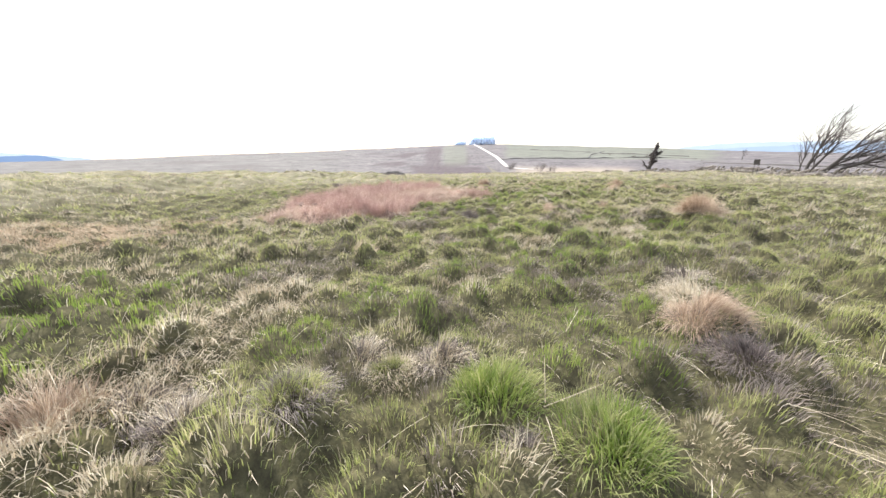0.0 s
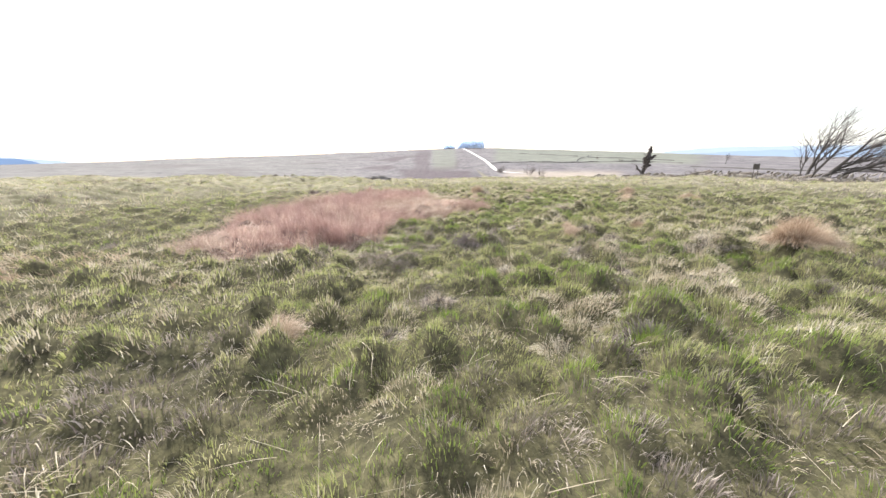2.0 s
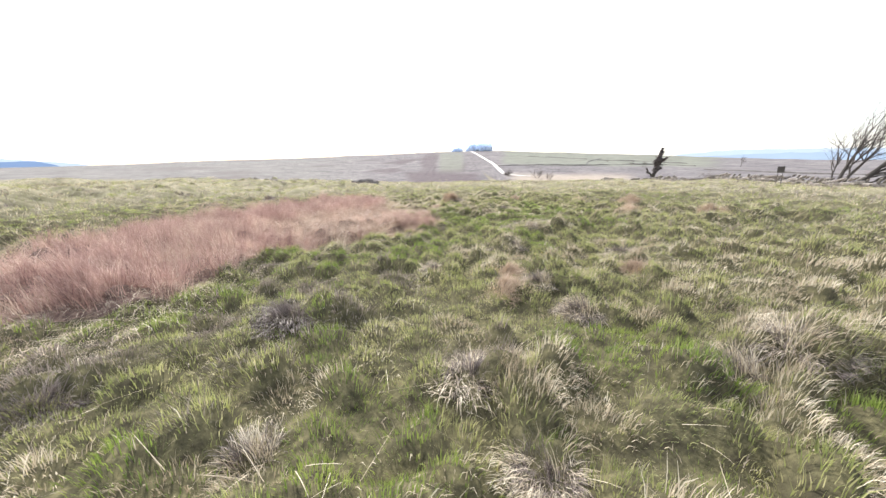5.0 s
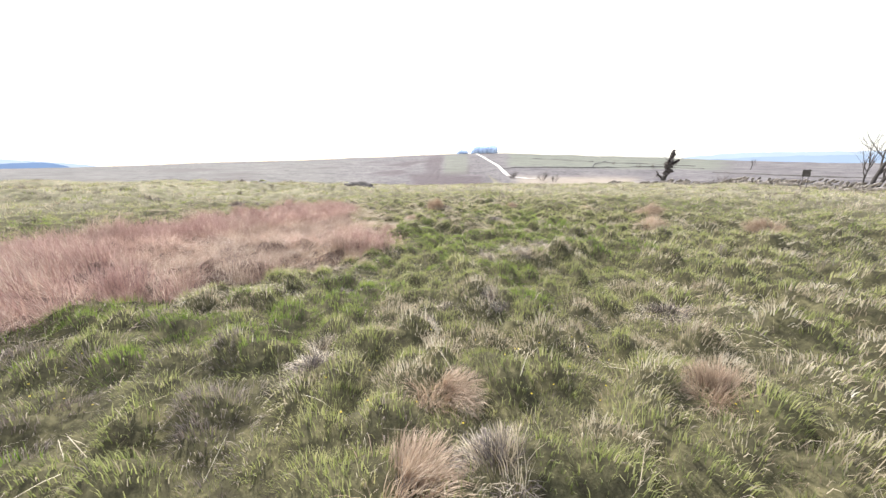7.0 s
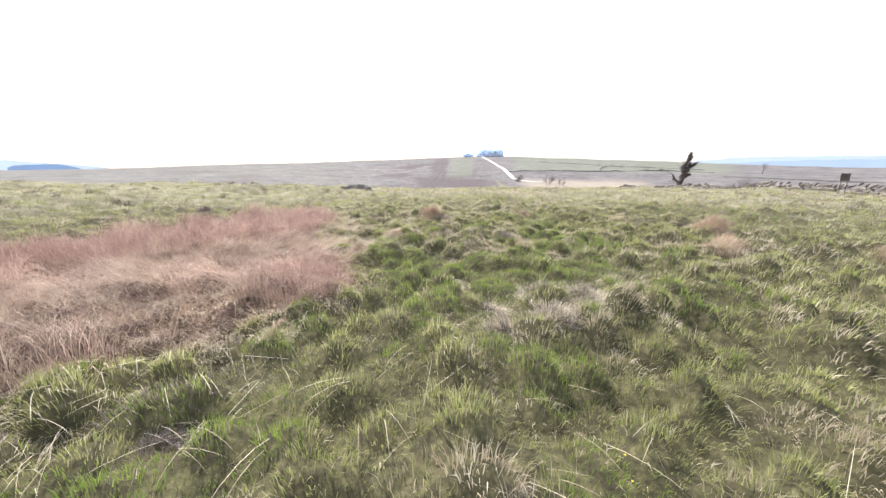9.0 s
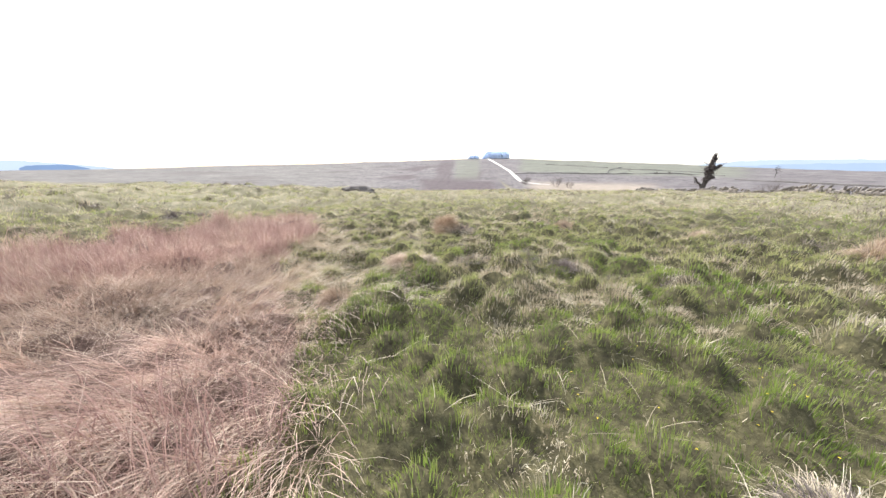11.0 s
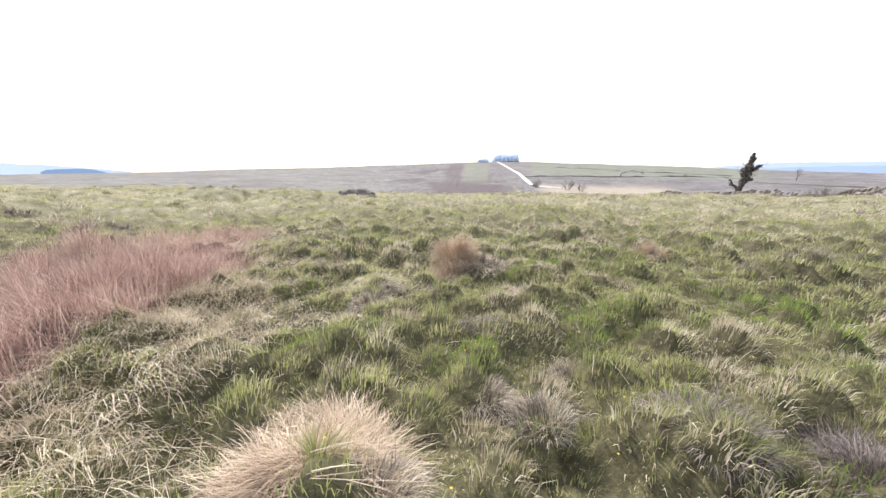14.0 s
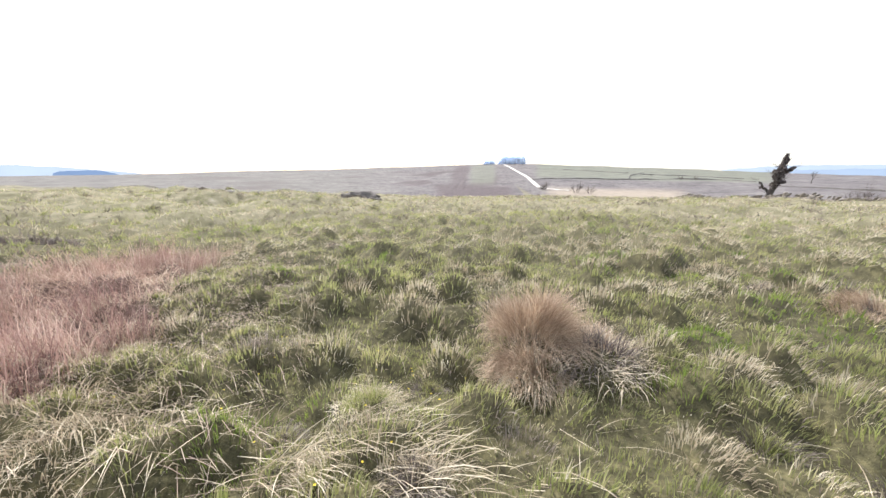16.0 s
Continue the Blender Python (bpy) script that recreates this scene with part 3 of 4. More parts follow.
def ivy_tree(x, y):
    root = tagged(new("ivy_tree"), "leaning dead trunk thickly clad in dark ivy", "tree")
    root.location = (x, y, float(height(x, y)) - 0.1)
    right = Vector((0.82, -0.57, 0)) * 0.62
    stem = [Vector((0, 0, 0)), right * 0.35 + Vector((0, 0, .9)), right * .75 + Vector((0, 0, 1.8)), right * 1.15 + Vector((0, 0, 3.0)), right * 1.45 + Vector((0, 0, 4.2)), right * 1.72 + Vector((0, 0, 5.0))]
    trunk = part("trunk", mesh_arrays("trunk", *tube(stem, [.36, .3, .25, .2, .13, .05], 9), BARK), root)
    limb = [right * 0.3 + Vector((0, 0, 0.8)), right * -0.25 + Vector((0, 0, 1.35)), right * -0.75 + Vector((0, 0, 1.55)), right * -0.95 + Vector((0, 0, 2.0))]
    part("limb", mesh_arrays("limb", *tube(limb, [.17, .14, .12, .06], 7), BARK), trunk, "short broken side limb")
    limb = [right * 1.1 + Vector((0, 0, 3.0)), right * 1.9 + Vector((0, 0, 3.25)), right * 2.3 + Vector((0, 0, 3.6))]
    part("limb", mesh_arrays("limb", *tube(limb, [.12, .1, .04], 7), BARK), trunk, "short ivy-covered side limb")
    spots = [(.3, .7, .08), (.5, 1.1, .12), (.68, 1.5, .2), (.6, 1.85, .26), (.95, 1.9, .28), (1.1, 2.3, .3), (.85, 2.6, .28), (1.25, 2.8, .3), (1.0, 3.15, .36), (1.45, 3.3, .34), (.55, 3.3, .16), (2.0, 3.3, .2), (2.45, 3.5, .16), (2.8, 3.65, .1),
             (1.35, 3.75, .28), (1.5, 4.2, .22), (1.62, 4.6, .2), (1.7, 4.95, .13), (2.0, 4.45, .07), (1.85, 2.15, .14), (.45, 2.75, .12), (-.9, 1.6, .12), (-.4, 1.4, .1), (-1.1, 2.0, .09)]
    pos = []
    for s, zz, rad in spots:
        v = rng.normal(0, 1, (int(1700 * rad), 3))
        v = v / np.linalg.norm(v, axis=1)[:, None] * rad * np.sqrt(rng.random(len(v)))[:, None] * rng.uniform(0.5, 1.65, (len(v), 1))
        pos.append(v + np.array(right * s) + [0, 0, zz])
    pos = np.concatenate(pos)
    n = len(pos)
    a, b = rng.normal(0, 1, (n, 3)), rng.normal(0, 1, (n, 3))
    a /= np.linalg.norm(a, axis=1)[:, None]
    b = np.cross(a, b)
    b /= np.linalg.norm(b, axis=1)[:, None]
    s = rng.uniform(0.06, 0.12, (n, 1))
    co = np.stack([pos - a * s, pos + b * s * .8, pos + a * s, pos - b * s * .8], 1).reshape(-1, 3)
    part("ivy", mesh_arrays("ivy", co, [np.arange(n)[:, None] * 4 + [0, 1, 2, 3]], IVY), root, "dark evergreen ivy leaves")
    twigs, limbs = [], []
    for s, zz, way in ((1.2, 3.3, -1), (1.5, 4.0, 1), (1.9, 3.3, 1), (.9, 2.5, -1), (1.0, 2.0, 1), (0.2, .8, -1), (-.9, 1.9, -1)):
        grow(right * s + Vector((0, 0, zz)), right * way * .8 + Vector((0, 0, .5)), 1.0, 0.021, 2, Vector((0, 0, 0)), limbs, twigs, 0.3)
    tagged(part("twig_spray", mesh_arrays("twig_spray", *merge(twigs), TWIG), root, "thin bare twigs"), kind="stuff")
    return root


ivy_tree(37.9, 74.9).scale = (1.18, 1.18, 1.18)


# ---- stones, wall, board ----
def stone_mesh(name, seed, size, squash, mat):
    """A rough block: a cut cube with broken, uneven faces."""
    local = np.random.default_rng(seed)
    bm = bmesh.new()
    bmesh.ops.create_cube(bm, size=1)
    bmesh.ops.bevel(bm, geom=bm.edges[:], offset=0.16, segments=1, affect="EDGES")
    for v in bm.verts:
        v.co = Vector((v.co.x * size[0] * local.uniform(.8, 1.15), v.co.y * size[1] * local.uniform(.8, 1.15), v.co.z * size[2] * local.uniform(.75, 1.2)))
        if v.co.z > 0:
            v.co.x *= squash
    me = bpy.data.meshes.new(name)
    bm.to_mesh(me)
    bm.free()
    me.materials.append(mat)
    return me


wall_line = np.array([(34.5, 88), (36.3, 80), (37.6, 72), (38.6, 62), (39.7, 52), (41.2, 44), (43.6, 38), (48, 29), (56, 16)], float)
seg = np.hypot(*np.diff(wall_line, axis=0).T)
run = np.r_[0, np.cumsum(seg)]
rng = np.random.default_rng(11)
wall = tagged(new("wall_east"), "tumbled low drystone wall of grey gritstone", "stone wall", kind="structure")
blocks = [stone_mesh("stone", 40 + k, (0.55, 0.34, 0.26), 0.9, STONE) for k in range(5)]
slabs = [stone_mesh("coping", 60 + k, (0.16, 0.36, 0.5), 0.8, STONE) for k in range(5)]


def lay(me, s, z, tilt, off, k=1.0):
    px, py = np.interp(s, run, wall_line[:, 0]), np.interp(s, run, wall_line[:, 1])
    qx, qy = np.interp(s + .5, run, wall_line[:, 0]), np.interp(s + .5, run, wall_line[:, 1])
    t = math.atan2(qy - py, qx - px)
    ob = new(me.name, me)
    ob.parent = wall
    px, py = px - math.sin(t) * off, py + math.cos(t) * off
    ob.matrix_basis = Matrix.Translation((px, py, float(height(px, py)) + z)) @ Euler((rng.normal(0, .1), tilt, t + rng.normal(0, .15))).to_matrix().to_4x4() @ Matrix.Scale(k, 4)


s = 0.0
while s < run[-1]:
    tallness = 0.12 + 0.42 * float(vnoise(s, 0, 4.0, 50)) + 0.2 * smooth(14, 40, s)
    zz = 0.05
    while zz < tallness:
        lay(blocks[rng.integers(5)], s + rng.uniform(-.2, .2), zz, rng.normal(0, .08), rng.uniform(-.12, .12), rng.uniform(.85, 1.2))
        zz += 0.24
    if rng.random() < 0.85:
        lay(slabs[rng.integers(5)], s, zz + 0.08, rng.uniform(0.2, 1.1), 0, rng.uniform(.8, 1.35))
    s += rng.uniform(0.34, 0.5)


def notice_board(x, y):
    root = tagged(new("notice_board"), "dark weathered square board on two posts", "sign")
    root.matrix_basis = Matrix.Translation((x, y, float(height(x, y)))) @ Matrix.Rotation(radians(-38), 4, "Z")

    def box(name, sx, sy, sz, ox, oy, oz):
        bm = bmesh.new()
        bmesh.ops.create_cube(bm, size=1)
        bmesh.ops.scale(bm, vec=(sx, sy, sz), verts=bm.verts)
        bmesh.ops.bevel(bm, geom=bm.edges[:], offset=0.012, segments=1, affect="EDGES")
        bmesh.ops.translate(bm, vec=(ox, oy, oz), verts=bm.verts)
        me = bpy.data.meshes.new(name)
        bm.to_mesh(me)
        bm.free()
        me.materials.append(BOARD)
        part(name, me, root)

    for k in range(4):
        box("plank", 0.62, 0.04, 0.168, rng.normal(0, .01), -0.06, 1.28 + 0.169 * k)
    for ox in (-0.2, 0.2):
        box("post", 0.05, 0.06, 2.2, ox, -0.008, 0.85)


notice_board(38.4, 49.8)


def boulder(x, y, size, seed, label):
    bm = bmesh.new()
    bmesh.ops.create_icosphere(bm, subdivisions=4, radius=1)
    for v in bm.verts:
        n = noise.fractal(v.co * 1.3 + Vector((seed, 0, 0)), 1.0, 2.0, 5)
        v.co = Vector((v.co.x * size[0], v.co.y * size[1], v.co.z * size[2])) * (1 + 0.35 * n)
    me = bpy.data.meshes.new("boulder")
    bm.to_mesh(me)
    bm.free()
    me.materials.append(PEAT)
    ob = tagged(new("boulder", me), label, "rock")
    ob.location = (x, y, float(height(x, y)) + 0.05)


boulder(-9.6, 54.4, (1.9, 1.0, 0.75), 3.0, "dark lichened boulder half sunk in the grass")
boulder(-11.2, 55.2, (1.1, 0.8, 0.5), 8.0, "small dark boulder half sunk in the grass")


# ---- grass ----
def scatter(x0, x1, y0, y1, per):
    n = int((x1 - x0) * (y1 - y0) * per)
    return rng.uniform(x0, x1, n), rng.uniform(y0, y1, n)


def off_path(x, y):
    return np.hypot(np.maximum(np.maximum(-1 - x, x - 3), 0), np.maximum(np.maximum(3 - y, y - 25.5), 0))


# ---- tussocks one can count ----
def tussock_mesh(name, seed, size, h, mat, blades, droop, wind=0.25, width=0.0045, segs=3, skirt=0.35, dome=0.3, laid=False):
    """A ragged dome of long grass in matted locks: a crown that leans with the wind and a skirt that hangs down its sides."""
    global rng
    keep, rng = rng, np.random.default_rng(seed)
    n, locks = blades, 34
    lock = rng.integers(0, locks, n)
    hang = rng.random(locks) < skirt
    la = rng.uniform(0, 2 * np.pi, locks)
    lq = np.where(hang, rng.uniform(.55, .95, locks), np.sqrt(rng.random(locks)) * .8)
    lh, ldx, ldy = rng.uniform(.6, 1.15, locks), rng.normal(0, .3, locks), rng.normal(0, .3, locks)
    ang, q = la[lock] + rng.normal(0, .34, n), np.clip(lq[lock] + rng.normal(0, .2, n), 0, 1.05)
    base = np.c_[size * .5 * q * np.cos(ang), size * .5 * q * np.sin(ang), dome * h * (1 - q ** 2) - 0.05]
    vx, vy = q * np.cos(ang) + wind + ldx[lock] + rng.normal(0, .14, n), q * np.sin(ang) - wind * .4 + ldy[lock] + rng.normal(0, .14, n)
    bend = np.where(hang[lock], rng.uniform(2.0, 2.9, n), np.clip(np.hypot(vx, vy) * droop, .05, 2.3))
    first = np.where(hang[lock], 0.75, 0.0)
    if laid:
        first, bend = rng.uniform(0.5, 1.0, n), rng.uniform(1.5, 2.2, n)
        vx, vy = vx + rng.normal(0, .4, n), vy + rng.normal(0, .4, n)
    long = h * lh[lock] * rng.uniform(.6, 1.15, n) * np.where(hang[lock], .8, 1)
    got = blade_arrays(base, long, width * rng.uniform(.7, 1.4, n), np.arctan2(vy, vx), bend, rng.uniform(0, 2 * np.pi, n), segs, first)
    rng = keep
    return mesh_arrays(name, *got, mat)


STOOLS = []            # where tussocks stand: x, y, radius


def tussock(x, y, dry, fresh, k, turn, label):
    STOOLS.append((x, y, 0.2 * k))
    root = tagged(new("grass_tussock"), label, "tussock", group="grass tussocks on the moor")
    root.matrix_basis = Matrix.Translation((x, y, float(height(x, y)))) @ Matrix.Rotation(turn, 4, "Z") @ Matrix.Scale(k, 4)
    part("thatch", dry, root)
    if fresh:
        part("tuft", fresh, root)


tan_a = tussock_mesh("tan_thatch", 1, 0.72, 0.37, TAN, 3600, 1.8, 0.25, 0.004, 4, 0.4)
tan_b = tussock_mesh("tan_thatch", 2, 0.6, 0.30, TAN, 1900, 2.1, 0.5, 0.004, 3, 0.45)
blanket = tussock_mesh("tan_blanket", 21, 0.85, 0.26, TAN, 3200, 1.6, -0.15, 0.0034, 4, 0.0, 0.35, True)
straw_a = tussock_mesh("straw_thatch", 3, 0.42, 0.22, STRAW, 480, 2.3, 0.4, 0.0042, 3, 0.65)
straw_b = tussock_mesh("straw_skirt", 13, 0.6, 0.24, STRAW, 520, 2.2, 0.3, 0.004, 3, 0.9)
dead_a = tussock_mesh("grey_thatch", 4, 0.42, 0.20, WITHERED_SHADE, 620, 2.1, 0.3, 0.0045, 3, 0.6)
dead_b = tussock_mesh("grey_thatch", 5, 0.55, 0.18, WITHERED_SHADE, 680, 2.1, 0.4, 0.0045, 3, 0.6)
green_a = tussock_mesh("green_shoots", 6, 0.34, 0.18, GREEN, 380, 1.3, 0.1, 0.0042, 2, 0.15)
green_b = tussock_mesh("green_shoots", 7, 0.5, 0.16, GREEN, 600, 1.8, 0.25, 0.0042, 2, 0.3)
lush_a = tussock_mesh("fresh_shoots", 8, 0.44, 0.15, LUSH, 650, 1.6, 0.2, 0.0042, 2, 0.25)
far_dead = tussock_mesh("grey_clump", 14, 0.55, 0.24, WITHERED_SHADE, 170, 2.1, 0.4, 0.013, 2, 0.6)
far_green = tussock_mesh("green_clump", 16, 0.45, 0.2, GREEN, 130, 1.7, 0.2, 0.013, 2, 0.2)
far_straw = tussock_mesh("straw_clump", 15, 0.5, 0.24, STRAW, 130, 2.1, 0.4, 0.012, 2, 0.5)
spiky = tussock_mesh("olive_spikes", 9, 0.15, 0.27, GREEN, 190, 1.3, 0.05, 0.0034, 3, 0.0)

named = [
    (1.3, 27.0, tan_a, dead_a, 0.95, 1.2, "large shaggy tan tussock over dark shade-coloured leaves"), (1.22, 26.66, tan_b, straw_b, 0.9, 4.2, "tan tussock with pale hanging skirts"), (1.72, 26.8, dead_a, straw_b, 1.25, 2.0, "dark shade-coloured tussock with pale hanging skirts beside a tan one"), (1.75, 27.1, tan_b, dead_a, 0.8, 0.6, "low tan tussock behind a dark one"),
    (0.95, 22.62, blanket, spiky, 0.9, 0.0, "broad laid-over tan tussock with upright olive spikes"), (1.25, 22.55, dead_a, straw_a, 0.7, 1.2, "grey withered tussock beside a tan one"),
    (0.3, 21.1, tan_b, dead_a, 0.7, 4.0, "small tan tussock at the edge of the rust stand"), (4.88, 28.2, tan_b, dead_a, 0.85, 2.6, "tan and lavender-grey tussock in short grass"),
    (2.76, 23.0, dead_a, green_a, 0.8, 2.2, "dark shade-coloured withered tussock in short green turf"), (3.45, 22.95, dead_a, dead_b, 0.85, 0.9, "dark shade-coloured withered tussock in short green turf"), (4.1, 22.4, dead_b, green_b, 0.85, 0.4, "low brown tussock in short green turf"),
    (4.84, 22.0, dead_b, straw_a, 1.0, 3.6, "brown tussock with loose pale stalks"), (7.5, 26.0, tan_b, dead_a, 1.1, 1.1, "tan tussock in short green grass"), (8.6, 23.2, dead_b, tan_b, 1.3, 0.5, "brown tussock in short green turf"),
    (1.2, 4.7, tan_b, dead_a, 0.9, 0.4, "tan tussock falling over to one side"), (1.12, 4.2, dead_b, dead_a, 0.95, 2.4, "withered tussock with dark shade-coloured sides"), (4.95, 10.4, tan_a, dead_a, 1.1, 5.0, "orange-tan tussock over dark shade-coloured leaves"),
    (4.0, 11.05, straw_a, dead_b, 1.2, 0.6, "pale combed straw tussock lying over"), (3.4, 10.9, straw_a, dead_a, 1.1, 2.5, "straw and grey tussock lying over"), (4.56, 11.6, dead_a, green_b, 0.9, 1.5, "grey withered tussock in green turf"),
    (1.95, 12.6, tan_b, dead_a, 0.85, 1.0, "tan and grey tussock in green turf"), (2.4, 12.7, dead_a, straw_a, 0.9, 2.2, "grey withered tussock in green turf"), (2.63, 11.9, dead_a, straw_a, 0.95, 3.3, "grey withered tussock in green turf"),
    (-0.42, 11.85, dead_a, dead_b, 1.2, 4.1, "dark shade-coloured tussock near rust stand"), (1.46, 10.75, dead_a, straw_b, 0.9, 0.9, "grey tussock with hanging straw skirts"), (1.9, 10.8, straw_b, green_a, 0.85, 0.2, "bleached tussock with hanging straw skirts"),
    (0.1, 10.2, straw_a, dead_a, 0.9, 3.0, "straw and grey tussock lying over"), (-1.64, 10.7, dead_b, dead_a, 1.15, 1.9, "flattened grey withered tussock in turf"), (1.8, 10.0, straw_b, dead_a, 0.8, 4.4, "bleached tussock with hanging straw skirts"),
    (2.8, 17.25, dead_a, straw_a, 1.0, 4.0, "lavender-grey withered tussock in green turf"), (3.3, 17.45, straw_a, dead_a, 1.0, 1.0, "lavender-grey withered tussock in green turf"), (3.9, 17.85, dead_a, straw_a, 0.95, 2.0, "lavender-grey withered tussock in green turf"), (4.85, 18.8, straw_a, dead_b, 1.0, 5.0, "pale withered tussock in green turf"),
    (-1.62, 4.35, dead_a, straw_a, 1.0, 1.7, "brown withered tussock with straw at its side"), (-1.36, 4.2, straw_b, green_b, 0.6, 0.3, "upright straw clump beside a brown tussock"), (-0.95, 4.25, dead_a, straw_a, 0.95, 0.3, "brown withered tussock in green turf"), (-1.8, 3.6, dead_b, green_b, 0.8, 0.6, "dark shade-coloured withered tussock among green grass"),
    (-3.45, 3.75, straw_b, tan_b, 1.1, 2.8, "broad bleached straw tussock lying over"), (-2.9, 3.85, straw_a, dead_b, 1.0, 0.8, "bleached straw tussock lying over"), (-2.5, 3.7, dead_b, straw_a, 0.9, 2.1, "grey withered tussock lying over"), (-2.0, 4.2, straw_a, green_b, 0.8, 4.1, "pale straw tussock among green grass"),
    (-0.62, 3.8, lush_a, green_b, 1.15, 0.0, "fresh green tussock of soft grass"), (-0.13, 3.45, lush_a, green_b, 1.15, 2.0, "fresh green tussock of soft grass"), (-0.53, 3.4, straw_b, dead_a, 0.62, 1.4, "upright straw clump among green tussocks"),
    (0.2, 26.05, straw_b, green_b, 0.62, 0.5, "green tussock with hanging pale straw"), (0.17, 25.5, straw_b, green_a, 0.6, 2.5, "green tussock with hanging pale straw"), (0.57, 25.5, straw_b, dead_a, 0.55, 4.0, "grey tussock with hanging pale straw"), (0.5, 25.1, straw_b, dead_a, 0.7, 1.1, "grey tussock with hanging pale straw"),
    (0.28, 25.05, dead_a, dead_b, 0.6, 3.1, "dark shade-coloured withered tussock beside pale straw"), (1.89, 25.35, straw_b, green_b, 0.7, 5.6, "green tussock with hanging pale straw"), (2.44, 26.1, dead_b, green_a, 0.75, 0.7, "brown withered tussock in short turf"), (2.2, 25.3, dead_a, straw_a, 0.8, 2.7, "dark shade-coloured withered tussock in short turf"),
    (2.8, 25.7, dead_a, green_b, 0.8, 4.4, "dark shade-coloured withered tussock in short turf"), (-0.3, 25.9, dead_a, green_a, 0.6, 0.2, "dark shade-coloured withered tussock in short turf"), (-0.8, 26.85, dead_a, green_a, 0.7, 1.2, "dark shade-coloured withered tussock in short turf"), (0.5, 26.5, dead_a, green_a, 0.55, 5.2, "dark shade-coloured withered tussock in short turf"),
    (-10.2, 31.7, dead_b, dead_a, 1.9, 0.2, "large dark withered tussock in turf"), (-14.1, 14.3, dead_a, green_a, 1.2, 1.0, "dark shade-coloured withered tussock in pale turf"), (-8.4, 12.7, dead_b, dead_a, 1.4, 3.0, "dark shade-coloured withered tussock by the rust stand"),
    (0.6, 15.8, dead_b, dead_a, 0.7, 0.9, "low dark shade-coloured tussock in fresh green turf"), (-10.44, 31.17, dead_b, dead_a, 1.7, 0.4, "dark withered sedge tussock behind the rust stand"), (-9.3, 30.84, dead_b, dead_a, 1.7, 1.4, "dark withered sedge tussock behind the rust stand"), (-9.6, 31.74, dead_b, dead_a, 1.7, 2.4, "dark withered sedge tussock behind the rust stand"),
    (2.1, 13.38, tan_b, straw_b, 0.72, 0.3, "pale tan clump lying over in green turf"), (3.95, 13.45, tan_b, straw_b, 0.72, 1.3, "pale tan clump lying over in green turf"), (1.07, 13.75, straw_b, dead_a, 0.8, 2.3, "pale straw clump lying over in green turf"), (1.42, 5.28, straw_b, straw_a, 1.15, 3.3, "long pale straw tussock lying over"), (1.73, 5.85, straw_b, dead_a, 1.0, 4.3, "long pale straw tussock lying over"),
    (3.38, 18.4, straw_b, dead_a, 0.95, 0.7, "combed straw tussock lying over"), (3.85, 18.2, straw_b, dead_b, 1.0, 2.2, "combed straw tussock lying over"), (2.7, 18.0, straw_b, dead_a, 0.8, 4.0, "combed straw tussock lying over"), (3.95, 18.0, dead_b, straw_a, 1.0, 1.3, "grey withered tussock under straw"), (4.73, 19.0, straw_b, dead_b, 1.0, 5.1, "combed straw tussock lying over"),
    (1.71, 23.5, dead_a, straw_a, 0.75, 0.2, "grey withered tussock in green turf"), (1.97, 23.2, dead_a, straw_a, 0.7, 1.9, "grey withered tussock in green turf"), (2.27, 23.3, dead_b, green_a, 0.7, 3.0, "dark shade-coloured withered tussock in green turf"), (2.8, 23.15, lush_a, dead_a, 1.1, 0.5, "lush green tussock over dark shade-coloured leaves"), (0.42, 25.0, straw_a, dead_a, 0.75, 4.4, "pale withered tussock in short turf"), (2.3, 23.95, straw_a, dead_a, 0.7, 2.8, "pale withered tussock in short turf"), (3.55, 23.2, dead_b, dead_a, 0.95, 1.0, "brown withered tussock in green turf"),
    (-1.47, 8.0, straw_b, dead_a, 0.75, 0.3, "pale straw clump lying over"), (0.13, 7.8, straw_b, straw_a, 0.75, 2.3, "upright bleached straw clump in turf"), (0.77, 8.05, straw_a, green_b, 0.75, 3.9, "bleached straw clump in green turf"), (1.03, 7.85, lush_a, dead_a, 1.05, 1.5, "lush green tussock over dark shade-coloured leaves"), (-0.96, 8.8, dead_a, straw_a, 0.75, 5.0, "grey withered tussock in turf"), (-1.68, 10.6, dead_a, green_b, 0.9, 0.1, "grey withered tussock in turf"), (1.48, 9.15, dead_a, green_b, 0.85, 2.6, "dark shade-coloured withered tussock in green turf"), (-2.6, 8.1, straw_b, tan_b, 0.85, 1.2, "bleached tan and straw tussock lying over"),
    (1.78, 14.65, straw_a, dead_a, 0.85, 0.4, "straw and grey tussock in turf"), (2.58, 15.25, dead_a, straw_a, 0.9, 3.3, "straw and grey tussock in turf"), (2.1, 15.1, straw_b, dead_a, 0.75, 1.7, "straw and grey tussock in turf"), (3.56, 14.85, dead_b, green_b, 0.85, 4.6, "dark shade-coloured withered tussock in green turf"), (0.91, 14.3, straw_a, dead_b, 0.9, 2.0, "straw and grey tussock in turf"), (4.55, 15.0, straw_b, dead_b, 0.95, 0.6, "combed straw tussock lying over"), (7.7, 21.4, dead_b, tan_b, 1.2, 0.8, "brown tussock in short green turf"), (9.8, 20.1, tan_b, dead_a, 1.2, 2.8, "tan tussock in short green grass"),
]
for x, y, dry, fresh, k, turn, label in named:
    tussock(x, y, dry, fresh, k, turn, label)
rng = np.random.default_rng(404)
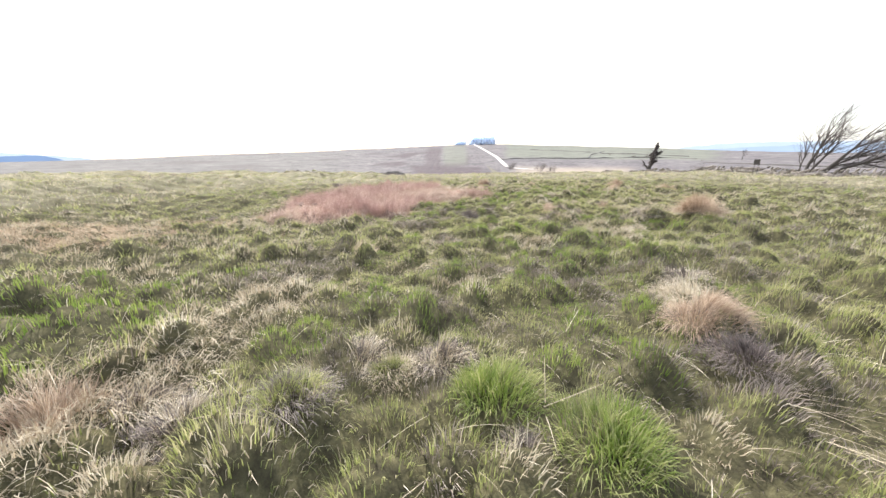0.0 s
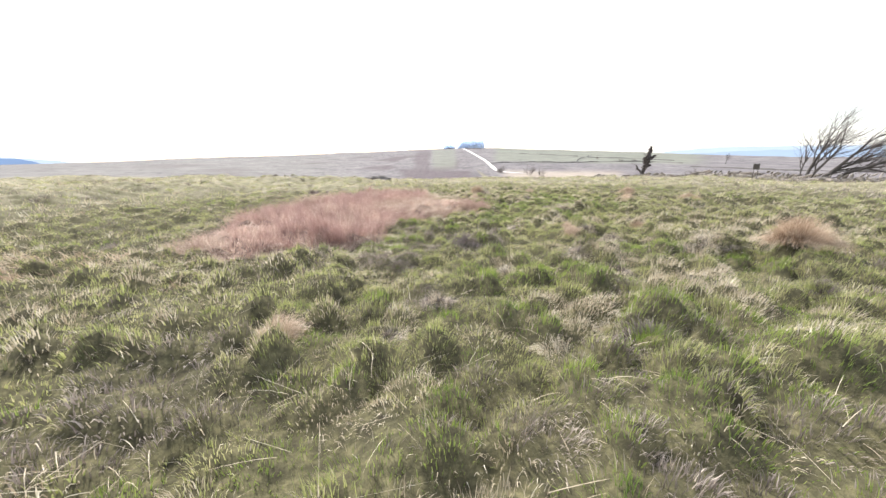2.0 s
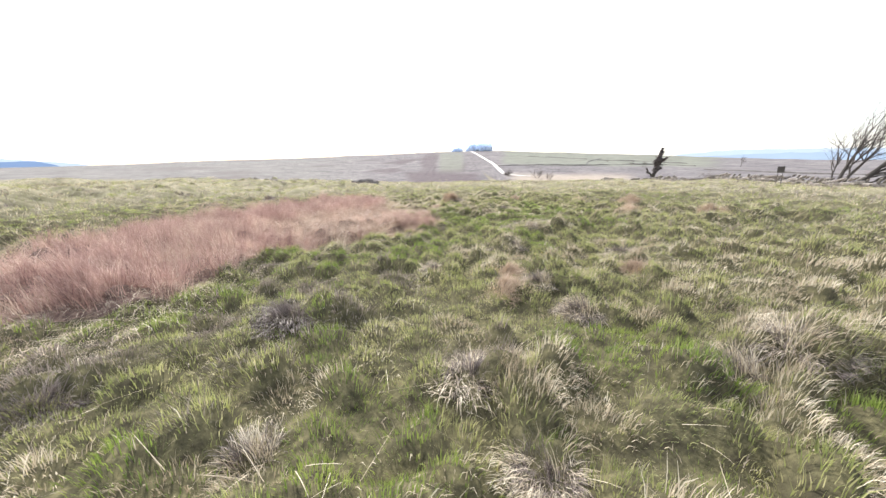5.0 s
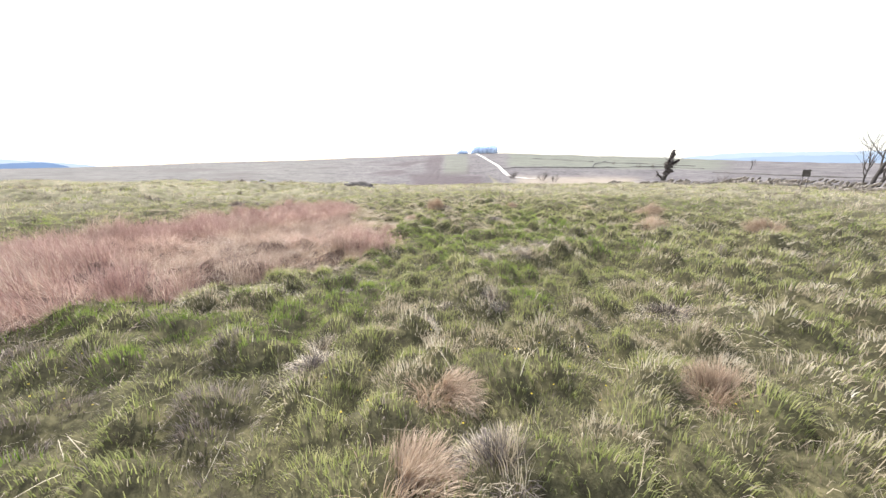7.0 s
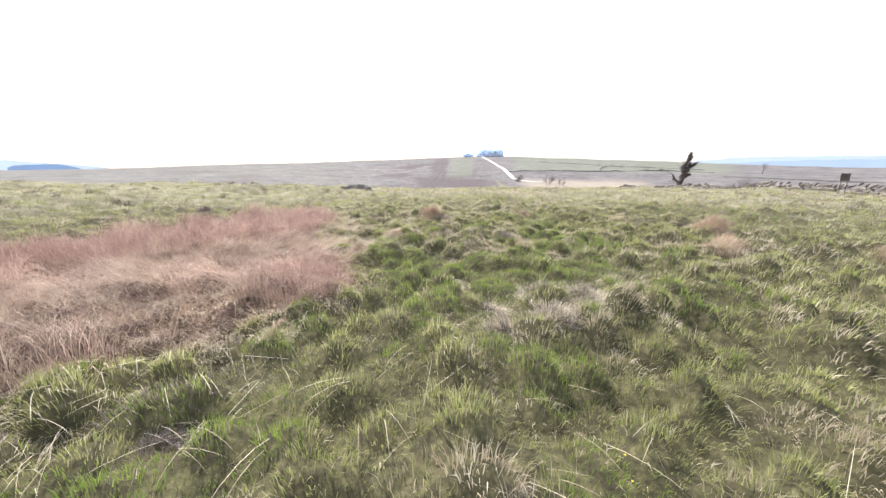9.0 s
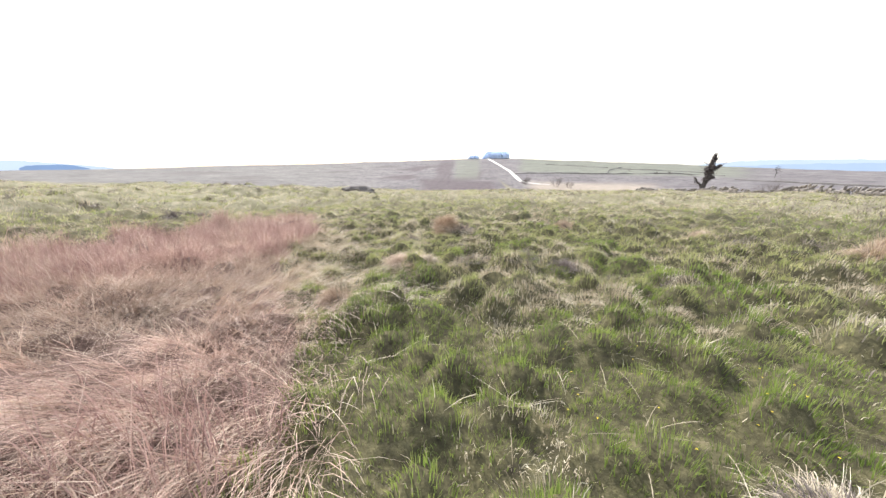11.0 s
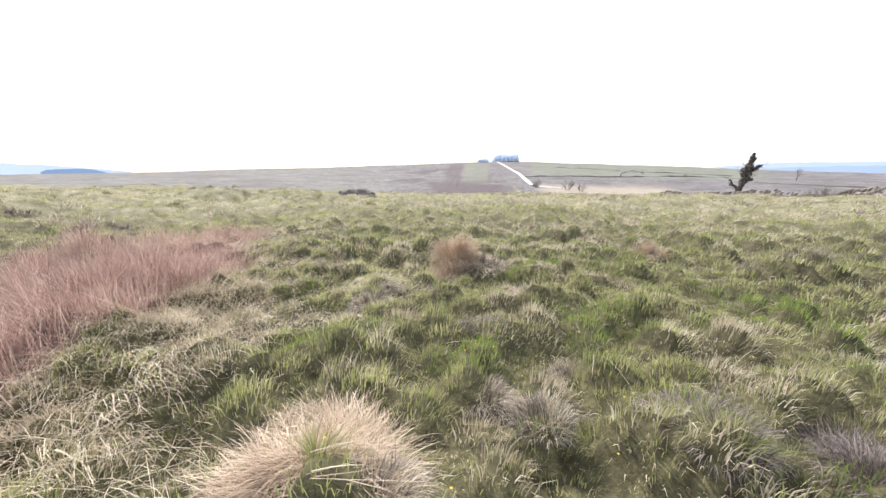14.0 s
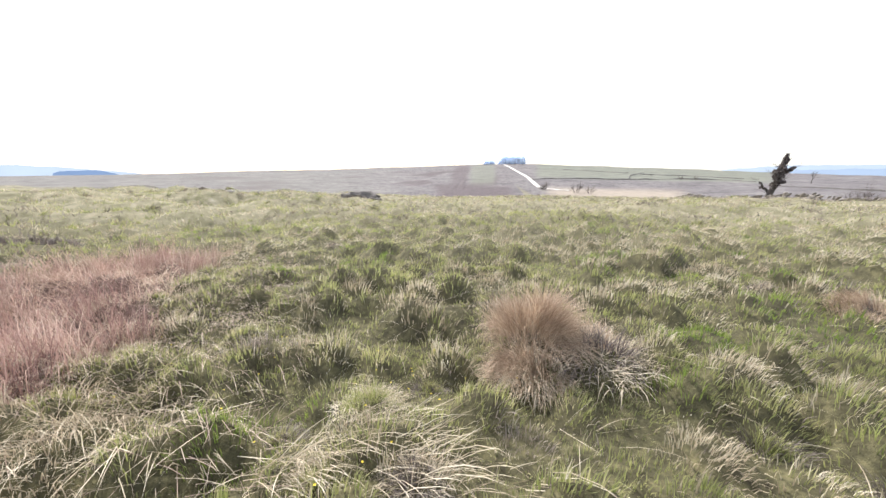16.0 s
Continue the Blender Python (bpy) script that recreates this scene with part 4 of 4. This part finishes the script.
choices = [(dead_a, green_b, "grey-brown withered tussock among green grass"), (dead_b, green_a, "flattened grey withered tussock in turf"), (straw_a, green_a, "bleached straw tussock combed by wind"), (green_b, lush_a, "olive green tussock of short grass"), (straw_a, green_b, "straw and green tussock of moor grass"), (dead_a, straw_a, "grey and straw tussock of moor grass")]
count = 0
while count < 36:
    x, y = float(rng.uniform(-14, 16)), float(rng.uniform(3, 44))
    near_enough = rng.random() < 1 / (1 + 0.12 * float(off_path(np.array(x), np.array(y))))
    short_turf = 0.0 < x < 3.2 and 17.8 < y < 20.4
    if short_turf or not near_enough or y < 2.4 + 0.5 * abs(x + .9) or bool(in_patch(np.array([x]), np.array([y]))[0]) or min(math.hypot(x - n[0], y - n[1]) for n in named) < 0.7:
        continue
    dry, fresh, label = choices[int(rng.integers(6))]
    if float(off_path(np.array(x), np.array(y))) > 6:
        dry, fresh = {dead_a: far_dead, dead_b: far_dead, straw_a: far_straw, green_b: far_green}[dry], {green_a: far_green, green_b: far_green, lush_a: far_green, straw_a: far_straw}[fresh]
    tussock(x, y, dry, fresh, float(rng.uniform(.5, .95)), float(rng.uniform(-.7, .7)), label)
    count += 1

# dark tussocks stand in for the small shadows of crest hummocks
rough = [(-20.5, 52.6), (-19.3, 52.2), (-21.8, 53.2), (-22.9, 52.4), (-18.6, 53.4), (-24.2, 50.6)]
while len(rough) < 50:
    x, y = float(rng.uniform(-38, 34)), float(rng.uniform(28, 66))
    if math.hypot(x, y - 26) > 14 and not bool(in_patch(np.array([x]), np.array([y]))[0]):
        rough.append((x, y))
for x, y in rough:
    dry, fresh = ((far_dead, far_green), (far_dead, far_dead), (far_dead, far_straw))[int(rng.integers(0, 3)) if rng.random() < 0.5 else 0]
    tussock(x, y, dry, fresh, float(rng.uniform(1.0, 1.9)), float(rng.uniform(0, 6)), "rough dark withered tussock imitating hummock shade on the crest")

# ---- turf ----
rng = np.random.default_rng(99)
kinds = {"green": ([], GREEN, "olive green moor grass in low tufts"), "lush": ([], LUSH, "fresh bright green grass tufts"),
         "straw": ([], STRAW, "bleached straw-coloured dead grass"), "dead": ([], DEAD, "grey-brown withered grass tufts")}


STRAW_DRIFTS = [(-11, 9.7, 1.6), (-10.2, 11, 1.6), (-3.1, 4.1, .5), (-3.5, 3.6, .6), (-3.2, 5.2, .5), (-1.3, 4.2, .25), (-.5, 3.3, .3), (.5, 3.5, .3), (-3, 6, .5), (-1.4, 6.8, .3), (-.7, 6.2, .35), (.5, 8.3, .4), (2.7, 9.6, .3),
                (5.7, 11.4, .3), (3.8, 11.1, .25), (3.4, 17.6, .35), (4.2, 17.9, .35), (2.9, 17.2, .25), (0, 10.7, .35), (1.9, 10.7, .4), (1.5, 15.1, .4), (-.6, 15.1, .5), (2.2, 18.8, .35)]
STRAW_DRIFTS += [(2.9, 21.4, .22), (3.6, 21.2, .25), (2, 26.1, .2), (-1.7, 25.2, .8), (-2.8, 26.8, .7), (-1.1, 24.2, .4)]
LUSH_DRIFTS = [(-.6, 3.8, .4), (-.1, 3.3, .4), (-5, 5.2, .9), (-2.2, 4.6, .4), (.9, 9.5, .5), (.7, 10.5, .5), (3, 11.2, .6), (.5, 15.2, .6), (1.2, 19.7, .8), (5.1, 22.1, .8), (2.8, 18.9, .5), (3.4, 19.3, .5),
               (.9, 21.2, .7), (4.7, 23.1, .7), (4.8, 25.6, .7), (2.8, 24.8, .5), (1.6, 23.9, .4), (2.8, 27.4, .5), (4.1, 27.7, .7), (2.1, 26.5, .3), (-.5, 25.8, .5), (.4, 14.8, .5), (-.5, 14.7, .45), (1.0, 15.7, .5), (3.2, 15.5, .4), (3.0, 16.5, .4), (.5, 19.3, .5), (1.6, 20.4, .6), (2.4, 20.2, .5), (.1, 24.3, .4)]
DEAD_DRIFTS = [(-1.7, 4.3, .25), (-1, 4.1, .25), (1.2, 4, .35), (-3.1, 7.1, .5), (-.3, 6.5, .25), (.4, 6.2, .3), (-3.5, 6.3, .4), (-1.1, 8.9, .3), (1.5, 9.1, .3), (-1.8, 10.9, .5), (1.5, 11, .4), (2.8, 16.3, .3), (4.1, 22.5, .3),
               (-.9, 26.8, .3), (-.4, 25.9, .25), (1.1, 25.9, .25), (1.7, 24.5, .3)]


def drift(x, y, spots):
    total = np.zeros(len(x))
    for cx, cy, rad in spots:
        total = np.maximum(total, np.exp(-((x - cx) ** 2 + (y - cy) ** 2) / (rad * 0.9) ** 2))
    return total


def sort_kinds(x, y, coarse, pale=0.0):
    """Which sort of grass grows on each mound: drifts of straw, withered and fresh grass."""
    _, _, q, own = cells(x, y, 1.0, 2) if coarse else cells(x, y, MOUND, 1)
    own = (own * 7.31) % 1.0
    a, b = vnoise(x, y, 3.0, 17), rng.random(len(x))
    s = 0.36 * a + 0.46 * own + 0.20 * b
    straw, lush, dead = (drift(x, y, spots) for spots in (STRAW_DRIFTS, LUSH_DRIFTS, DEAD_DRIFTS))
    kind = np.full(len(x), "green", object)
    kind[s + 0.5 * straw - 0.25 * lush + pale + 0.045 * (1 - smooth(9, 18, y)) > (0.565 if coarse else 0.715)] = "straw"
    kind[s - 0.6 * dead + 0.3 * lush + 0.2 * straw - 0.03 * (1 - smooth(9, 18, y)) < (0.40 if coarse else 0.27)] = "dead"
    fresh = 0.55 * vnoise(x, y, 3.5, 19) + 0.35 * (own * 3.7 % 1) + 0.5 * lush - 1.5 * pale
    kind[(fresh > (1.0 if coarse else 0.57) - (0.0 if coarse else 0.05) * smooth(14, 20, y)) & (kind == "green")] = "lush"
    kind[b < 0.04] = "straw"
    kind[(b > 0.04) & (b < 0.06)] = "dead"
    return kind, q


def plant(x, y, h, w, tall, coarse=False, pale=0.0):
    kind, q = sort_kinds(x, y, coarse, pale)
    keep = rng.random(len(x)) > (0.85 if coarse else 0.6) * smooth(0.42, 0.72, q)
    for sx, sy, rad in STOOLS:
        keep &= (np.hypot(x - sx, y - sy) > rad * rng.uniform(0.4, 1.3, len(x)))
    x, y, kind = x[keep], y[keep], kind[keep]
    for key, (pieces, _, _) in kinds.items():
        m = kind == key
        if m.any():
            k, lean, spread, grain = {"green": (1.0, .25, .75, .25), "lush": (0.95, .15, .6, .22), "straw": (1.3, .5, 1.0, .3), "dead": (1.15, .45, 1.1, .3)}[key]
            pieces.append(turf_blades(x[m], y[m], h * k, w, tall, lean, spread, 0.015, grain))


def visible(x, y):
    return y > 2.0 + 0.5 * np.abs(x + 0.9)


cx, cy = scatter(-3, 5, 1.8, 28, 1950)
d = off_path(cx, cy)
k = (d < 1.8) & visible(cx, cy) & ~in_patch(cx, cy, 0.3)
plant(cx[k], cy[k], 0.092, 0.0048, True, False, 0.0)
cx, cy = scatter(-7, 9, 1.8, 32, 820)
d = off_path(cx, cy)
k = (d >= 1.8) & (d < 5) & visible(cx, cy) & ~in_patch(cx, cy, 0.3)
plant(cx[k], cy[k], 0.098, 0.0084, True, False, 0.03)
cx, cy = scatter(-19, 21, 2, 42, 430)
d = off_path(cx, cy)
k = (d >= 5) & (d < 14) & visible(cx, cy) & ~in_patch(cx, cy, 0.3)
plant(cx[k], cy[k], 0.108, 0.0125, False, False, 0.085)
cx, cy = scatter(-60, 60, 2, 84, 52)
d = off_path(cx, cy)
k = (d >= 13.5) & (d < 58) & visible(cx, cy) & (cx < 42)
plant(cx[k], cy[k], 0.14, 0.03, False, True, -0.02)
for key, (pieces, mat, label) in kinds.items():
    tagged(new("grass", mesh_arrays("grass", *merge(pieces), mat)), label, "grass", kind="stuff")

# rough clumps break up the far turf; dark ones imitate shaded hummock faces
cx, cy = scatter(-48, 40, 20, 72, 0.7)
k = (off_path(cx, cy) > 9) & ~in_patch(cx, cy) & (vnoise(cx, cy, 6.0, 40) + 0.45 * smooth(2, 14, -cx) > 0.42)
cx, cy = cx[k], cy[k]
pick = 0.6 * vnoise(cx, cy, 4.0, 41) + 0.5 * rng.random(len(cx))
for m, mat, label in ((pick < .5, WITHERED_SHADE, "dark shade-coloured withered clumps in the far turf"), ((pick >= .5) & (pick < .76), GREEN, "olive green clumps in the far turf"), (pick >= .76, STRAW, "bleached clumps in the far turf")):
    size = rng.uniform(0.6, 1.3, int(m.sum()))
    clumps = tuft_field(cx[m], cy[m], 0.36 * size, 40, 0.3 * size, 0.024, 0.9, 0.4, False, 0.03, 0.1, 0.25)
    tagged(new("far_clumps", mesh_arrays("far_clumps", *clumps, mat)), label, "grass", kind="stuff")

# the stand of tall rust-coloured grass: upright behind, laid over by the wind in front
cx, cy = scatter(-11, 2, 9, 32, 22)
k = in_patch(cx, cy, 0.6)
cx, cy = cx[k], cy[k]
front = smooth(-4.5, -1.5, cx) * (1 - smooth(21.5, 23.5, cy)) * smooth(15.5, 17.5, cy) + smooth(-3.6, -5, cx) * (1 - smooth(14, 17, cy)) * 0.5
fallen = 0.75 * vnoise(cx, cy, 1.5, 23) + 0.3 * rng.random(len(cx)) + 0.42 * front > 0.66
rooted = rng.random(len(cx)) < np.where(fallen, 0.5, 0.62)
cx, cy, fallen, front = cx[rooted], cy[rooted], fallen[rooted], front[rooted]
hh = 0.62 * (0.5 + 0.55 * vnoise(cx, cy, 1.1, 24) + 0.4 * vnoise(cx, cy, 0.4, 29))
pale = vnoise(cx, cy, 1.6, 30) + 0.5 * (rng.random(len(cx)) - .5) + 0.22 * front > 0.70
for m, mat, label in ((~pale, RUST, "stand of tall rust-pink dead moor grass"), (pale, BUFF, "pale tan stems among the rust-pink stand")):
    up, flat = m & ~fallen, m & fallen
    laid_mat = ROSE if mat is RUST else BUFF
    near_path = flat & (cy < 23) & (cx > -4.5)
    stand = [tuft_field(cx[up], cy[up], 0.22, 70, hh[up], 0.0055, 0.45, 0.4, True, 0.03, 0.05, 0.3)]
    tagged(new("rust_grass", mesh_arrays("rust_grass", *merge(stand), mat)), label, "grass", kind="stuff")
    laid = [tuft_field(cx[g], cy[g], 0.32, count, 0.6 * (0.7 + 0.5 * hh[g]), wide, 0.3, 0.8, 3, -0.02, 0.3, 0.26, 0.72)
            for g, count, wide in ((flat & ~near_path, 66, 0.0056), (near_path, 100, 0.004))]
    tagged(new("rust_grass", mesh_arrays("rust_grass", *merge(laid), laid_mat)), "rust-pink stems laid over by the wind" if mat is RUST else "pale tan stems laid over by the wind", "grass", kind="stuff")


def patch_edge(x, y):
    """Distance to the outline of the rust-coloured stand."""
    best = np.full(len(x), 99.0)
    for (x0, y0), (x1, y1) in zip(PATCH, np.roll(PATCH, -1, 0)):
        t = np.clip(((x - x0) * (x1 - x0) + (y - y0) * (y1 - y0)) / ((x1 - x0) ** 2 + (y1 - y0) ** 2), 0, 1)
        best = np.minimum(best, np.hypot(x - x0 - t * (x1 - x0), y - y0 - t * (y1 - y0)))
    return best


ex, ey = scatter(-11, 3, 9, 33, 17)
near_edge = patch_edge(ex, ey) + 0.7 * (vnoise(ex, ey, 0.8, 27) - 0.5)
within = in_patch(ex, ey, 0.2)
k = np.where(within, near_edge < np.where(ey < 15, 0.25, 0.8), near_edge < np.where(ey > 21, 1.4, np.where(ey < 16.5, 0.85, 0.42))) | (within & (rng.random(len(ex)) < 0.25))
ex, ey = ex[k], ey[k]
pale = vnoise(ex, ey, 0.9, 28) + 0.4 * (rng.random(len(ex)) - .5) > 0.42
for m, mat, label in ((pale, STRAW, "flattened pale straw round the rust-coloured stand"), (~pale, BUFF, "flattened tan grass round the rust-coloured stand")):
    tagged(new("flattened_grass", mesh_arrays("flattened_grass", *tuft_field(ex[m], ey[m], 0.34, 20, 0.38, 0.0042, 0.25, 0.8, 3, -0.05, 0.15, 0.32, 1.22), mat)), label, "grass", kind="stuff")

# bleached, laid-over drifts
for mat, label, drifts in ((TAN, "bleached tan grass lying in a drift", [(-10.6, 10.4, 1.9, .9, 210), (-8.6, 9.2, .7, .4, 40), (-0.5, 17.7, .5, .45, 60), (-0.9, 21.6, .5, .6, 50)]),
                           (STRAW, "pale straw lying in combed streaks", [(-3.1, 4.2, .3, .35, 24), (-3.5, 3.6, .4, .3, 26), (-3.1, 5.3, .3, .3, 16), (-3.1, 6.1, .35, .25, 14), (3.5, 17.7, .35, .25, 14), (0.4, 25.6, .4, .15, 14), (-1.7, 25.1, .5, .6, 110), (-2.7, 26.6, .5, .7, 90), (-1.1, 24.1, .35, .5, 50), (-.6, 22.6, .35, .7, 50)])):
    bx, by = (np.concatenate([rng.normal(d[k], d[k + 2], d[4]) for d in drifts]) for k in (0, 1))
    laid = tuft_field(bx, by, 0.2, 22, 0.34, 0.0045 if mat is STRAW else 0.0065, 0.3, 0.7, 3, -0.03, 0.35, 0.25, 0.75)
    tagged(new("laid_grass", mesh_arrays("laid_grass", *laid, mat)), label, "grass", kind="stuff")

# fallen pale stalks
ex, ey = scatter(-6, 8, 2, 30, 2.2)
k = visible(ex, ey)
ex, ey = ex[k], ey[k]
fans = np.array([(2.75, 21.75), (2.95, 21.5), (3.3, 21.3), (1.0, 3.55), (1.4, 3.3), (3.9, 11.3), (4.3, 11.0), (-1.2, 22.6)])
loose = [tuft_field(fans[:, 0], fans[:, 1], 0.16, 22, 0.5, 0.0042, 0.25, 0.75, 4, -0.05, 0.45, 0.2, 1.1)]
tagged(new("dry_stalks", mesh_arrays("dry_stalks", *merge(loose + [tuft_field(ex, ey, 0.2, 4, rng.uniform(.25, .5, len(ex)), 0.0042, 0.9, 0.5, 4, -0.05, 0.6, 0.22, 1.2)]), STRAW)), "long pale fallen grass stalks", "grass", kind="stuff")


# small yellow flowers in the short turf
fx, fy = scatter(-3, 4, 13, 27, 7)
k = (vnoise(fx, fy, 1.4, 26) > 0.55) & ~in_patch(fx, fy, 0)
fx, fy = fx[k], fy[k]
pos = np.c_[fx, fy, height(fx, fy) + rng.uniform(0.08, 0.14, len(fx))]
petals = []
for p in range(5):
    a = p * 2 * np.pi / 5 + 0.3
    q = np.array([math.cos(a), math.sin(a), 0.35]) * 0.0065
    t = np.array([-math.sin(a), math.cos(a), 0]) * 0.004
    petals.append((np.stack([pos, pos + q * .6 + t, pos + q, pos + q * .6 - t], 1).reshape(-1, 3), [np.arange(len(pos))[:, None] * 4 + [0, 1, 2, 3]]))
tagged(new("yellow_flowers", mesh_arrays("yellow_flowers", *merge(petals), FLOWER)), "tiny yellow flowers in the turf", "flowers", kind="stuff")
